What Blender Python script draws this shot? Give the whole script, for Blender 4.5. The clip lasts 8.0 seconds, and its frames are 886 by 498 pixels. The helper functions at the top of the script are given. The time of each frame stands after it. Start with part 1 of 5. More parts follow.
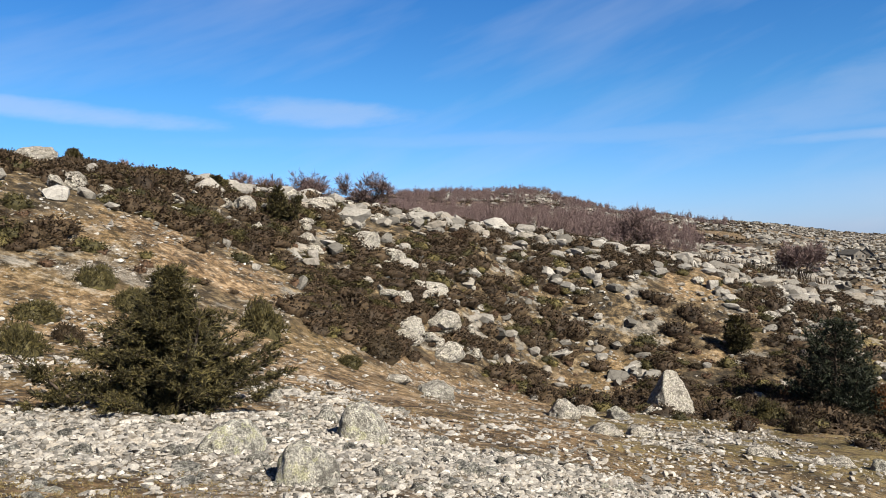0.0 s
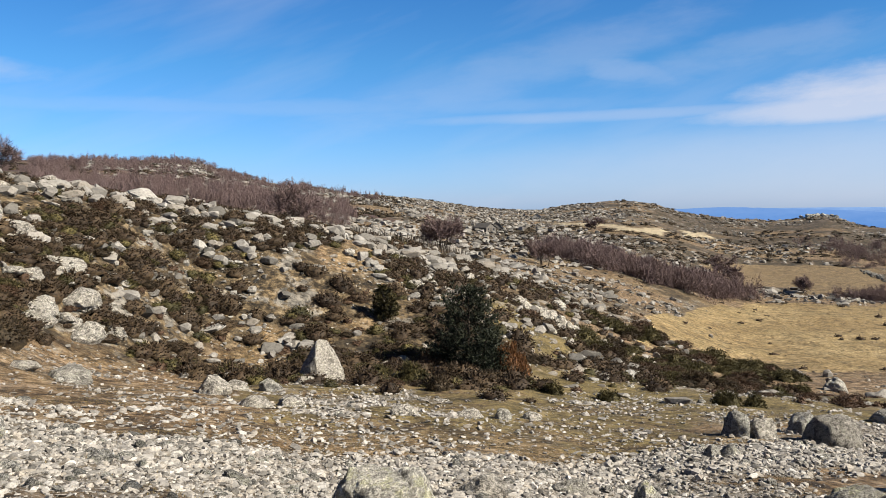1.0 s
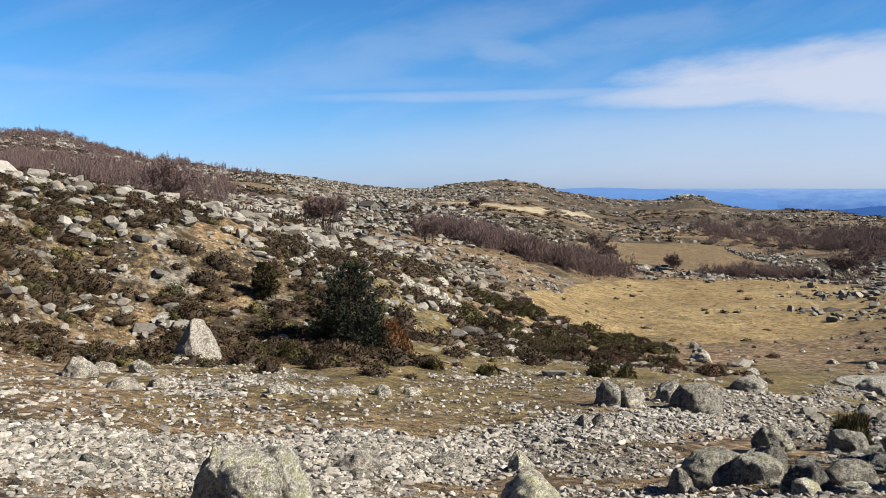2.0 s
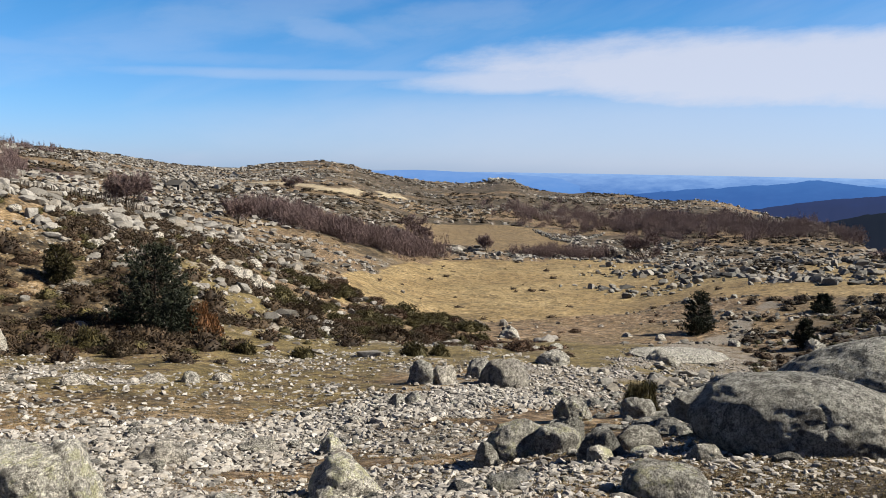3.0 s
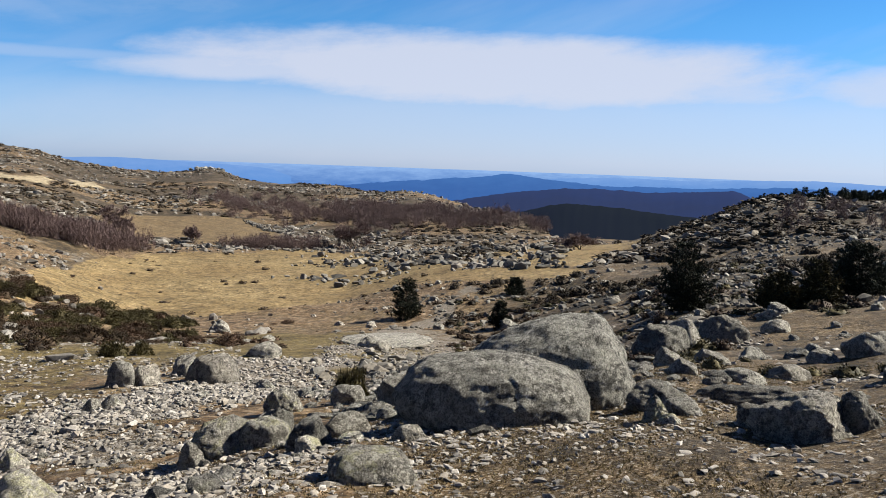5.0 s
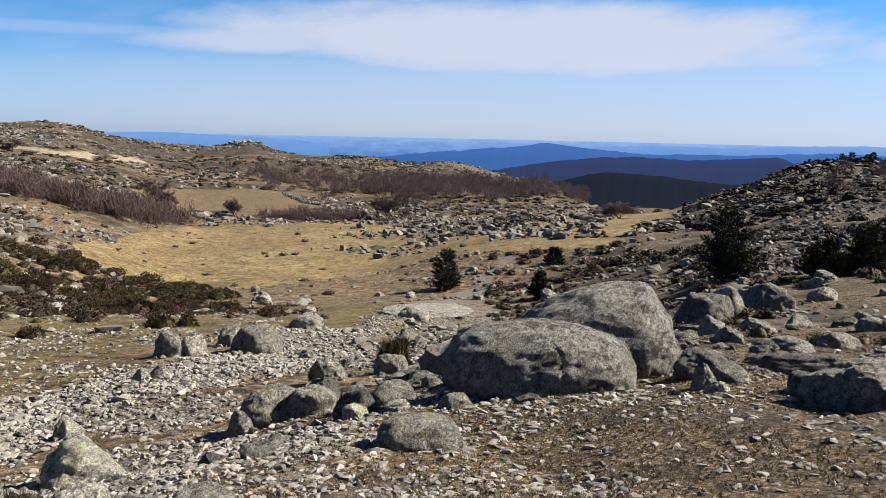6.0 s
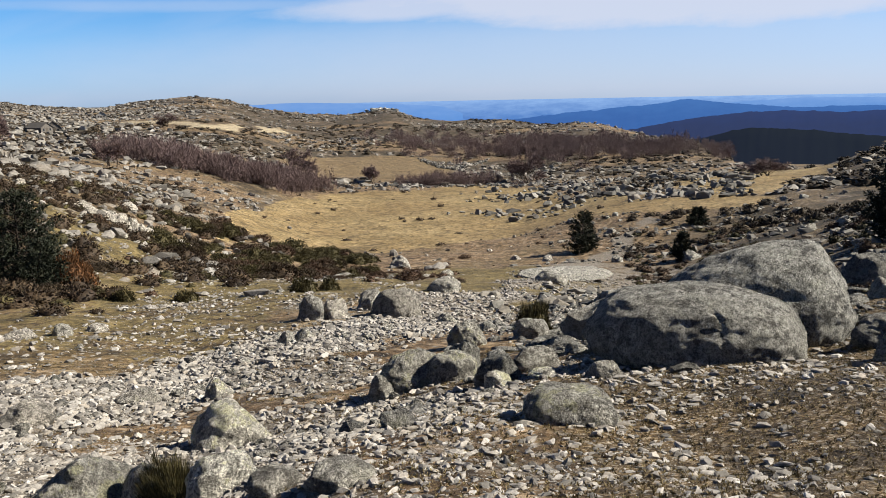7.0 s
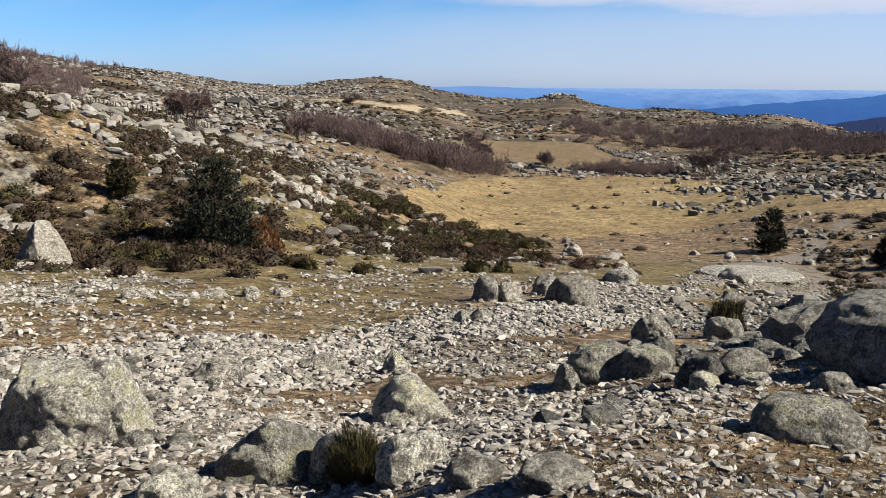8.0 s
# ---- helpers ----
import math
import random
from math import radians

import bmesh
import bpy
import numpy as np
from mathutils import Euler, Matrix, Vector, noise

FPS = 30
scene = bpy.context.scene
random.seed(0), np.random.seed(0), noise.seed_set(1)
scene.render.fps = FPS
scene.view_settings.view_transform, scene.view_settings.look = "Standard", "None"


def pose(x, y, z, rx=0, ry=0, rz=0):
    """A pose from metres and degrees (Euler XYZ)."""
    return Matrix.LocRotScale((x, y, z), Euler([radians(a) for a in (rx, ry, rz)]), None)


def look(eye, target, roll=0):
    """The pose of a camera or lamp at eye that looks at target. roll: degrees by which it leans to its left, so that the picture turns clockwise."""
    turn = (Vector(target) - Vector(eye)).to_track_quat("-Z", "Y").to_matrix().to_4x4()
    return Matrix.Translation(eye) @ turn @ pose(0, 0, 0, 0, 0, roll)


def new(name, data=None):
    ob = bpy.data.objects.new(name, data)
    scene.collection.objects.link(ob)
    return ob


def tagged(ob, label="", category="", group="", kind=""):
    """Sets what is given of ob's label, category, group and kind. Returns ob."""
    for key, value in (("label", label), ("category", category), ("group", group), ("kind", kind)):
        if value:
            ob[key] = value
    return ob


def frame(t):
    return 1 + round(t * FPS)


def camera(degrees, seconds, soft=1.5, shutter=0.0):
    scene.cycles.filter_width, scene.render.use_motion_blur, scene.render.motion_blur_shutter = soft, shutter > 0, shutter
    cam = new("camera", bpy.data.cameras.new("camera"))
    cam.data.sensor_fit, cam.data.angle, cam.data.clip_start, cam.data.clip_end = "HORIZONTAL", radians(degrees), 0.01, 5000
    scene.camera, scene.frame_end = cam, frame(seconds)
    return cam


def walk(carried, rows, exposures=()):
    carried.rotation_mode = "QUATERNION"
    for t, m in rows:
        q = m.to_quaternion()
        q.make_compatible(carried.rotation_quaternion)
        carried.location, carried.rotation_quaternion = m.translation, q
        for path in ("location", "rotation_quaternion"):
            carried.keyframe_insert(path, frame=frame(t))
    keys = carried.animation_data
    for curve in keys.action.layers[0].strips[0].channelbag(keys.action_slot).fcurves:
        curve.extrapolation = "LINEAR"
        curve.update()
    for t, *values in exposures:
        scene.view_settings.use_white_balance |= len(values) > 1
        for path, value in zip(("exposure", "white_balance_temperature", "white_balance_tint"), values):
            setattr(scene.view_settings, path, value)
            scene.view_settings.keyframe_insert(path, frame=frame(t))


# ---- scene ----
# Units are metres; the ground under the first step is z = 0 and the eye is EYE above it.
cam = camera(55.88, 8.0, soft=0.9)
EYE = 1.55
PATH = [
    (0.0, 0.000, 0.000, 0.000, 89.04, 1.39, -0.02),
    (0.5, 0.110, 0.063, -0.014, 87.54, 1.17, -12.37),
    (1.0, 0.241, 0.123, -0.062, 86.77, 0.79, -23.20),
    (1.2, 0.272, 0.144, -0.106, 86.39, 0.65, -25.74),
    (2.3, 0.526, 0.213, -0.176, 84.71, 0.08, -33.49),
    (2.5, 0.534, 0.207, -0.178, 84.33, -0.08, -35.83),
    (3.0, 0.660, 0.272, -0.211, 84.02, -0.83, -43.53),
    (3.5, 0.774, 0.273, -0.231, 83.88, -1.74, -53.64),
    (4.0, 0.814, 0.264, -0.238, 84.03, -2.02, -59.23),
    (4.5, 0.825, 0.266, -0.237, 84.16, -2.03, -61.57),
    (4.7, 0.821, 0.267, -0.236, 84.23, -2.07, -62.36),
    (5.8, 0.774, 0.289, -0.248, 83.14, -1.87, -63.97),
    (6.0, 0.791, 0.348, -0.266, 81.78, -1.16, -60.54),
    (6.5, 0.999, 0.501, -0.367, 81.25, 0.39, -54.36),
    (7.0, 1.191, 0.699, -0.388, 79.28, 1.15, -51.54),
    (7.5, 1.255, 1.013, -0.483, 78.69, 1.84, -43.64),
    (8.0, 1.365, 1.344, -0.575, 78.37, -0.27, -39.53),
]
walk(cam, [(t, pose(x, y, EYE + z, rx, ry, rz)) for t, x, y, z, rx, ry, rz in PATH], exposures=[(0.0, 1.22), (8.0, 1.22)])

# ---- daylight: a high spring sun from beyond the right shoulder, blue sky with cirrus ----
SUN_BEARING, SUN_HEIGHT = 139.0, 37.0
sun = new("sun", bpy.data.lights.new("sun", "SUN"))
sun.data.energy, sun.data.angle, sun.data.color = 5.0, radians(0.53), (1.0, 0.945, 0.83)
sun.matrix_world = look((0, 0, 0), (-math.sin(radians(SUN_BEARING)), -math.cos(radians(SUN_BEARING)), -math.tan(radians(SUN_HEIGHT))))

world = bpy.data.worlds.new("sky")
scene.world = world
world.use_nodes = True
wt = world.node_tree
wt.nodes.clear()


def wnode(kind, **values):
    n = wt.nodes.new(kind)
    for key, value in values.items():
        n.inputs[key].default_value = value
    return n


w_out = wnode("ShaderNodeOutputWorld")
w_back = wnode("ShaderNodeBackground", Strength=0.0385)
w_sky = wt.nodes.new("ShaderNodeTexSky")
w_sky.sky_type, w_sky.sun_disc = "NISHITA", False
w_sky.sun_elevation, w_sky.sun_rotation = radians(SUN_HEIGHT), radians(SUN_BEARING)
w_sky.altitude, w_sky.air_density, w_sky.dust_density, w_sky.ozone_density = 1400, 1.0, 0.3, 3.0


def wlink(a, b):
    wt.links.new(a, b)


def wmath(how, *values):
    n = wt.nodes.new("ShaderNodeMath")
    n.operation = how
    for socket, value in zip(n.inputs, values):
        if isinstance(value, (int, float)):
            socket.default_value = value
        else:
            wlink(value, socket)
    return n.outputs[0]


def wramp(fac, *stops):
    n = wt.nodes.new("ShaderNodeValToRGB")
    while len(n.color_ramp.elements) < len(stops):
        n.color_ramp.elements.new(0.5)
    for e, (p, c) in zip(n.color_ramp.elements, stops):
        e.position, e.color = p, (*c, 1)
    wlink(fac, n.inputs["Fac"])
    return n.outputs["Color"]


def wmix(fac, a, b, how="MIX"):
    n = wt.nodes.new("ShaderNodeMix")
    n.data_type, n.blend_type = "RGBA", how
    for socket, value in ((n.inputs["Factor"], fac), (n.inputs["A"], a), (n.inputs["B"], b)):
        if isinstance(value, (int, float)):
            socket.default_value = value
        elif isinstance(value, tuple):
            socket.default_value = (*value, 1)
        else:
            wlink(value, socket)
    return n.outputs["Result"]


w_way = wt.nodes.new("ShaderNodeTexCoord").outputs["Generated"]
w_split = wt.nodes.new("ShaderNodeSeparateXYZ")
wlink(w_way, w_split.inputs[0])
w_x, w_y, w_z = w_split.outputs
w_turn = wmath("MULTIPLY", wmath("ARCTAN2", w_x, w_y), 57.2958)
w_tint = wramp(wmath("ADD", w_z, 0.1), (0.0, (0.62, 0.86, 1.75)), (0.10, (0.68, 0.92, 1.60)), (0.16, (0.62, 1.01, 1.55)), (0.26, (0.48, 1.06, 1.50)), (0.42, (0.33, 0.92, 1.50)), (0.62, (0.14, 0.32, 0.62)), (1.0, (0.10, 0.24, 0.48)))
w_colour = wmix(1.0, w_sky.outputs[0], w_tint, "MULTIPLY")


def wnoise(across, up, scale, detail=6.0, rough=0.6, lean=0.0, seed=0.0):
    """Streaky noise over bearing (degrees) and height of the sky."""
    n = wt.nodes.new("ShaderNodeTexNoise")
    n.inputs["Scale"].default_value, n.inputs["Detail"].default_value, n.inputs["Roughness"].default_value = scale, detail, rough
    c = wt.nodes.new("ShaderNodeCombineXYZ")
    wlink(wmath("MULTIPLY", w_turn, across), c.inputs[0])
    wlink(wmath("ADD", wmath("MULTIPLY", w_z, up), wmath("MULTIPLY", w_turn, lean)), c.inputs[1])
    c.inputs[2].default_value = seed
    wlink(c.outputs[0], n.inputs["Vector"])
    return n.outputs["Fac"]


def veil(bearing_at, height, wide, tall, lean, amount, ragged=1.5, soft=0.85):
    """One bank of cirrus: a soft ellipse with a ragged rim."""
    u = wmath("DIVIDE", wmath("SUBTRACT", w_turn, bearing_at), wide)
    rise = wmath("MULTIPLY", wmath("SUBTRACT", w_turn, bearing_at), lean)
    v = wmath("DIVIDE", wmath("SUBTRACT", wmath("SUBTRACT", w_z, height), rise), tall)
    r = wmath("ADD", wmath("ADD", wmath("MULTIPLY", u, u), wmath("MULTIPLY", v, v)), wmath("MULTIPLY", wmath("SUBTRACT", w_rag, 0.5), ragged * 3))
    n = wt.nodes.new("ShaderNodeMapRange")
    n.interpolation_type = "SMOOTHSTEP"
    wlink(r, n.inputs["Value"])
    n.inputs["From Min"].default_value, n.inputs["From Max"].default_value = 1.0 + soft, 1.0 - soft
    return wmath("MULTIPLY", n.outputs[0], amount)


w_rag = wnoise(0.05, 9.0, 3.2, 7.0, 0.62, lean=-0.012)
w_streaks = wnoise(0.018, 5.0, 2.0, 5.0, 0.55, lean=-0.03, seed=4.0)
w_cloud = wmath("MULTIPLY", wramp(w_streaks, (0.48, (0, 0, 0)), (0.85, (1, 1, 1))), 0.30)
for bank in ((66, 0.104, 20, 0.042, -0.0002, 0.86, 0.5, 0.6), (52, 0.098, 11, 0.016, 0.0008, 0.75, 0.6, 0.8), (78, 0.092, 9, 0.020, -0.001, 0.70, 0.8, 0.9), (93, 0.088, 7, 0.022, 0.0, 0.7, 0.8, 0.9),
             (36, 0.098, 13, 0.006, 0.0002, 0.30, 0.8, 1.2), (-28, 0.147, 11, 0.010, -0.0012, 0.34, 1.2, 1.1), (-8, 0.145, 5, 0.013, -0.001, 0.30, 1.6, 1.4), (28, 0.150, 11, 0.024, 0.0045, 0.17, 1.6, 1.5),
             (42, 0.155, 7, 0.018, 0.003, 0.16, 2.0, 1.5), (36, 0.145, 3, 0.012, -0.003, 0.22, 1.8, 1.5), (12, 0.112, 22, 0.008, 0.0, 0.14, 1.2, 1.4), (74, 0.034, 42, 0.055, 0.0, 0.50, 0.2, 0.95)):
    w_cloud = wmath("MAXIMUM", w_cloud, veil(*bank))
w_colour = wmix(wmath("MINIMUM", w_cloud, 0.92), w_colour, (7.7, 8.1, 9.5))
wlink(w_colour, w_back.inputs["Color"])
wlink(w_back.outputs[0], w_out.inputs["Surface"])


# ---- the lie of the land: levels along bearings from the first step ----
LEVELS = {}


def bearing(degrees, *levels):
    """Ground along one bearing: distance and level below (-) or above the eye."""
    LEVELS[degrees] = ((0.0, -1.55),) + levels


# the hillside with its rocky crest
bearing(-30, (8, -2.15), (18, -2.9), (28, -2.0), (48, 4.3), (70, 5.0), (140, 8), (400, 20), (1500, 60), (5200, 60))
bearing(-12, (9, -2.7), (16, -3.4), (28, -4.2), (40, -1.5), (55, 2.6), (75, 2.9), (140, 4), (400, 14), (1500, 40), (5200, 40))
bearing(0, (10, -3.15), (22, -5.0), (38, -6.5), (60, 0.85), (80, 0.8), (150, 1.0), (300, 8), (700, 37), (1500, 50), (5200, 50))
bearing(8, (11, -3.7), (25, -6.0), (44, -8.3), (66, -0.7), (85, -1.0), (150, -1), (300, 3), (700, 29), (1500, 40), (5200, 40))
bearing(16, (11, -4.3), (25, -6.7), (46, -8.7), (68, -2.8), (82, -3.0), (150, -4), (300, -1), (600, 9.5), (1500, 20), (5200, 20))
bearing(25, (5, -2.9), (11, -4.4), (20, -6.2), (30, -7.8), (45, -9.2), (60, -7.5), (85, -6.3), (110, -7.5), (180, -9), (300, -10.5), (500, -5), (700, -0.5), (1500, 0), (5200, -200))
# the meadow and the low hills beyond it
bearing(35, (5, -2.9), (11, -4.6), (20, -6.7), (30, -8.4), (50, -11), (70, -12.5), (100, -13.2), (130, -13.7), (150, -14.5), (180, -14), (270, -12), (420, -8), (600, -0.9), (750, -4), (1500, -60), (5200, -260))
bearing(45, (6.4, -2.9), (12.5, -4.8), (22.5, -6.8), (33, -8.9), (50, -11.5), (75, -16), (100, -18.5), (200, -22.5), (290, -23.5), (400, -18), (600, -14.6), (750, -19), (1500, -90), (5200, -260))
bearing(55, (4, -2.2), (8, -3.15), (11.5, -4.0), (20, -6.2), (40, -10.2), (60, -13.5), (95, -18.0), (130, -20.5), (230, -24), (300, -25), (400, -20), (520, -19.2), (700, -35), (1500, -120), (5200, -260))
bearing(65, (4, -2.2), (8, -3.1), (12, -3.7), (20, -5.6), (30, -7.6), (67, -14.6), (85, -15.5), (110, -15.8), (150, -17), (230, -23), (300, -24), (380, -20.5), (460, -24), (700, -60), (1500, -150), (5200, -260))
# the boulder slope and the hill that closes the valley
bearing(75, (4, -2.1), (8, -2.8), (11, -3.3), (18, -4.6), (30, -6.8), (59, -10.9), (85, -12.5), (130, -14.5), (190, -17.9), (230, -21.6), (250, -24.5), (350, -60), (700, -150), (1500, -160), (5200, -260))
bearing(80, (4, -2.0), (8, -2.7), (12, -3.3), (20, -4.6), (43, -7.6), (80, -10.6), (110, -11.6), (140, -11.6), (190, -11.9), (230, -16), (350, -40), (700, -120), (1500, -160), (5200, -260))
bearing(85, (4, -1.95), (8, -2.6), (12, -3.4), (20, -4.6), (43, -7.0), (80, -9.0), (120, -8.7), (180, -5.9), (220, -7), (350, -30), (700, -100), (1500, -160), (5200, -260))
bearing(95, (4, -1.8), (8, -2.2), (12, -2.7), (20, -3.8), (43, -5.5), (80, -7.0), (120, -6.0), (180, -5.6), (220, -6.5), (350, -30), (700, -100), (1500, -160), (5200, -260))
# behind the camera the slope goes on upwards
bearing(140, (10, -1.2), (43, 0.0), (180, 6), (1500, 20), (5200, -100))
bearing(220, (10, -0.4), (43, 3.0), (180, 15), (1500, 60), (5200, 60))
bearing(290, (10, -0.9), (43, 3.2), (180, 12), (1500, 60), (5200, 60))


def pchip(xs, ys, q):
    """Smooth interpolation that never overshoots."""
    xs, ys, q = np.asarray(xs, float), np.asarray(ys, float), np.asarray(q, float)
    h = np.diff(xs)
    s = np.diff(ys) / h
    m = np.zeros(len(xs))
    w1, w2 = 2 * h[1:] + h[:-1], h[1:] + 2 * h[:-1]
    same = s[1:] * s[:-1] > 0
    safe = np.where(same, s[1:] * s[:-1], 1.0)
    m[1:-1] = np.where(same, (w1 + w2) * safe / np.where(same, w1 * s[1:] + w2 * s[:-1], 1.0), 0.0)
    m[0], m[-1] = s[0], s[-1]
    i = np.clip(np.searchsorted(xs, q) - 1, 0, len(h) - 1)
    u = (q - xs[i]) / h[i]
    return ys[i] * (1 + 2 * u) * (1 - u) ** 2 + m[i] * h[i] * u * (1 - u) ** 2 + ys[i + 1] * u * u * (3 - 2 * u) + m[i + 1] * h[i] * u * u * (u - 1)


LOG0, LOG1 = math.log(3.0), math.log(5203.0)
RINGS = np.linspace(LOG0, LOG1, 700)
turns = sorted(LEVELS)
along = np.array([pchip([math.log(d + 3) for d, z in LEVELS[a]], [z for d, z in LEVELS[a]], RINGS) for a in turns])
wrapped = np.concatenate([along[-2:], along, along[:3]])
wrapped_turns = [turns[-2] - 360, turns[-1] - 360] + turns + [a + 360 for a in turns[:3]]
AZ = np.arange(-40, 321, 0.5)
LAND = np.array([pchip(wrapped_turns, wrapped[:, k], AZ) for k in range(len(RINGS))]).T

# the skyline beyond: bearing, distance of the crest, its slope from the eye, and where the rise to it begins
CRESTS = ((-8, 700, 0.046, 150), (-3, 700, 0.0505, 150), (0.3, 690, 0.0525, 150), (3, 690, 0.0515, 150), (4.8, 690, 0.0530, 150), (6.5, 680, 0.0505, 150), (8.4, 680, 0.0412, 150), (10.3, 670, 0.0310, 150),
          (12.1, 660, 0.0227, 150), (15, 640, 0.0177, 150), (16.8, 630, 0.0116, 155), (19.3, 630, 0.0078, 165), (22.6, 640, 0.0012, 180), (25.9, 650, -0.0080, 200), (29.6, 650, -0.0105, 215),
          (31.5, 640, -0.0060, 220), (33.4, 630, -0.0028, 225), (35.2, 620, -0.0012, 230), (37.1, 615, -0.0048, 240), (38.9, 620, -0.0140, 260), (41, 620, -0.0205, 280), (44.1, 610, -0.0250, 300),
          (46.6, 595, -0.0228, 300), (47.6, 590, -0.0205, 300), (48.8, 585, -0.0245, 300), (50.2, 565, -0.0325, 300), (52, 550, -0.0352, 300), (55.1, 530, -0.0345, 300), (57.4, 500, -0.0385, 285),
          (59, 480, -0.0415, 270), (60.9, 465, -0.0392, 255), (63.2, 450, -0.0458, 245), (65.1, 430, -0.0535, 240), (66.9, 410, -0.0560, 235), (68, 390, -0.0600, 235), (69.5, 330, -0.0735, 235), (71.2, 265, -0.0890, 232))
DIST = np.exp(RINGS) - 3
for j, azimuth in enumerate(AZ):
    if not -8 <= azimuth <= 71.2:
        continue
    far, slope, foot = (float(pchip([c[0] for c in CRESTS], [c[k] for c in CRESTS], [azimuth])[0]) for k in (1, 2, 3))
    level = float(np.interp(foot, DIST, LAND[j]))
    rise = level + (slope * far - level) * (DIST - foot) / (far - foot)
    fall = slope * far - 0.22 * (DIST - far) - 0.0006 * (DIST - far) ** 2
    beyond = np.where(DIST < far, rise, np.maximum(fall, -260.0))
    LAND[j] = np.where(DIST > foot, beyond, LAND[j])

lattice = np.random.RandomState(7).rand(256, 256)


def value_noise(x, y):
    xi, yi = np.floor(x).astype(int), np.floor(y).astype(int)
    u, v = x - xi, y - yi
    u, v = u * u * u * (u * (6 * u - 15) + 10), v * v * v * (v * (6 * v - 15) + 10)
    a, b = lattice[xi % 256, yi % 256], lattice[(xi + 1) % 256, yi % 256]
    c, d = lattice[xi % 256, (yi + 1) % 256], lattice[(xi + 1) % 256, (yi + 1) % 256]
    return (a + (b - a) * u) * (1 - v) + (c + (d - c) * u) * v


def fbm(x, y, octaves=4):
    total, gain = 0.0, 1.0
    for k in range(octaves):
        total = total + gain * (value_noise(x * 2 ** k + 17.3 * k, y * 2 ** k + 5.1 * k) - 0.5)
        gain *= 0.5
    return total


def smooth(a, b, x):
    u = np.clip((x - a) / (b - a), 0, 1)
    return u * u * (3 - 2 * u)


def polar(x, y):
    return np.hypot(x, y), np.degrees(np.arctan2(x, y))


def ground_z(x, y):
    """Level of the ground at a place; takes arrays."""
    x, y = np.asarray(x, float), np.asarray(y, float)
    d, a = polar(x, y)
    a = np.where(a < -40, a + 360, a)
    i = (np.log(d + 3) - LOG0) / (LOG1 - LOG0) * (len(RINGS) - 1)
    j = (a + 40) * 2
    i0, j0 = np.clip(i.astype(int), 0, len(RINGS) - 2), np.clip(j.astype(int), 0, len(AZ) - 2)
    u, v = i - i0, j - j0
    z = (LAND[j0, i0] * (1 - u) + LAND[j0, i0 + 1] * u) * (1 - v) + (LAND[j0 + 1, i0] * (1 - u) + LAND[j0 + 1, i0 + 1] * u) * v
    level = -1.55 - 0.123 * x - 0.103 * y
    z = level + (z - level) * smooth(1.5, 6.5, d)
    z = z + 0.16 * fbm(x / 2.2, y / 2.2, 4) * smooth(1.5, 6, d) + 0.7 * fbm(x / 14 + 40, y / 14, 3) * smooth(10, 40, d) * (1 - 0.6 * meadow(x, y))
    hills = smooth(170, 330, d) * (1 - smooth(66, 70, a)) * (1 - field_beyond(x, y))
    z = z + (1.5 * fbm(x / 34 + 9, y / 34, 4) + 2.6 * fbm(x / 150 + 2, y / 150 + 9, 2) * smooth(220, 360, d) * (1 - smooth(430, 560, d))) * hills * (1 - 0.6 * smooth(480, 580, d))
    return z + EYE


def near_line(x, y, points):
    """Distance to a polyline."""
    best = np.full(np.shape(x), 1e9)
    for (ax, ay), (bx, by) in zip(points[:-1], points[1:]):
        vx, vy = bx - ax, by - ay
        u = np.clip(((x - ax) * vx + (y - ay) * vy) / (vx * vx + vy * vy), 0, 1)
        best = np.minimum(best, np.hypot(x - ax - u * vx, y - ay - u * vy))
    return best


def at(azimuth, d):
    """x and y of a place on a bearing."""
    return d * math.sin(radians(azimuth)), d * math.cos(radians(azimuth))


TRACK = [at(-75, 22), at(-40, 15), at(-20, 13), at(0, 14.5), at(15, 16.5), at(30, 18), at(42, 23), at(50, 30), at(56, 44), at(60, 66), at(66, 110), at(70, 180), at(74, 260)]


def track(x, y):
    """1 on the stony track, 0 away from it."""
    d = near_line(x, y, TRACK) + 3.0 * fbm(x / 5, y / 5, 3)
    r = np.hypot(x, y)
    return 1 - smooth(0.40, 1.12, d / np.clip(6.3 - 0.11 * r, 1.7, 9))


def ring_patch(x, y, a0, a1, d0, d1, soft=0.25):
    d, a = polar(x, y)
    d = d * (1 + 0.22 * fbm(x / 22 + 3, y / 22 + 8, 4))
    a = a + 5.0 * fbm(x / 18 + 30, y / 18, 3)
    edge = (d1 - d0) * soft
    return smooth(d0 - edge, d0 + edge, d) * (1 - smooth(d1 - edge, d1 + edge, d)) * smooth(a0 - 3, a0 + 3, a) * (1 - smooth(a1 - 3, a1 + 3, a))


def strip_between(x, y, near, far, soft=4.0, wander=0.06):
    """1 between a near and a far edge, each given as (bearing, distance) pairs; ragged rims."""
    d, a = polar(x, y)
    a = a + 2.0 * fbm(x / 26 + 30, y / 26, 3)
    d = d * (1 + wander * 2 * fbm(x / 20 + 3, y / 20 + 8, 4))
    low, top = np.interp(a, [p[0] for p in near], [p[1] for p in near]), np.interp(a, [p[0] for p in far], [p[1] for p in far])
    a0, a1 = near[0][0], near[-1][0]
    return smooth(low - soft, low + soft, d) * (1 - smooth(top - soft, top + soft, d)) * smooth(a0 - 0.6, a0 + 0.6, a) * (1 - smooth(a1 - 0.6, a1 + 0.6, a))


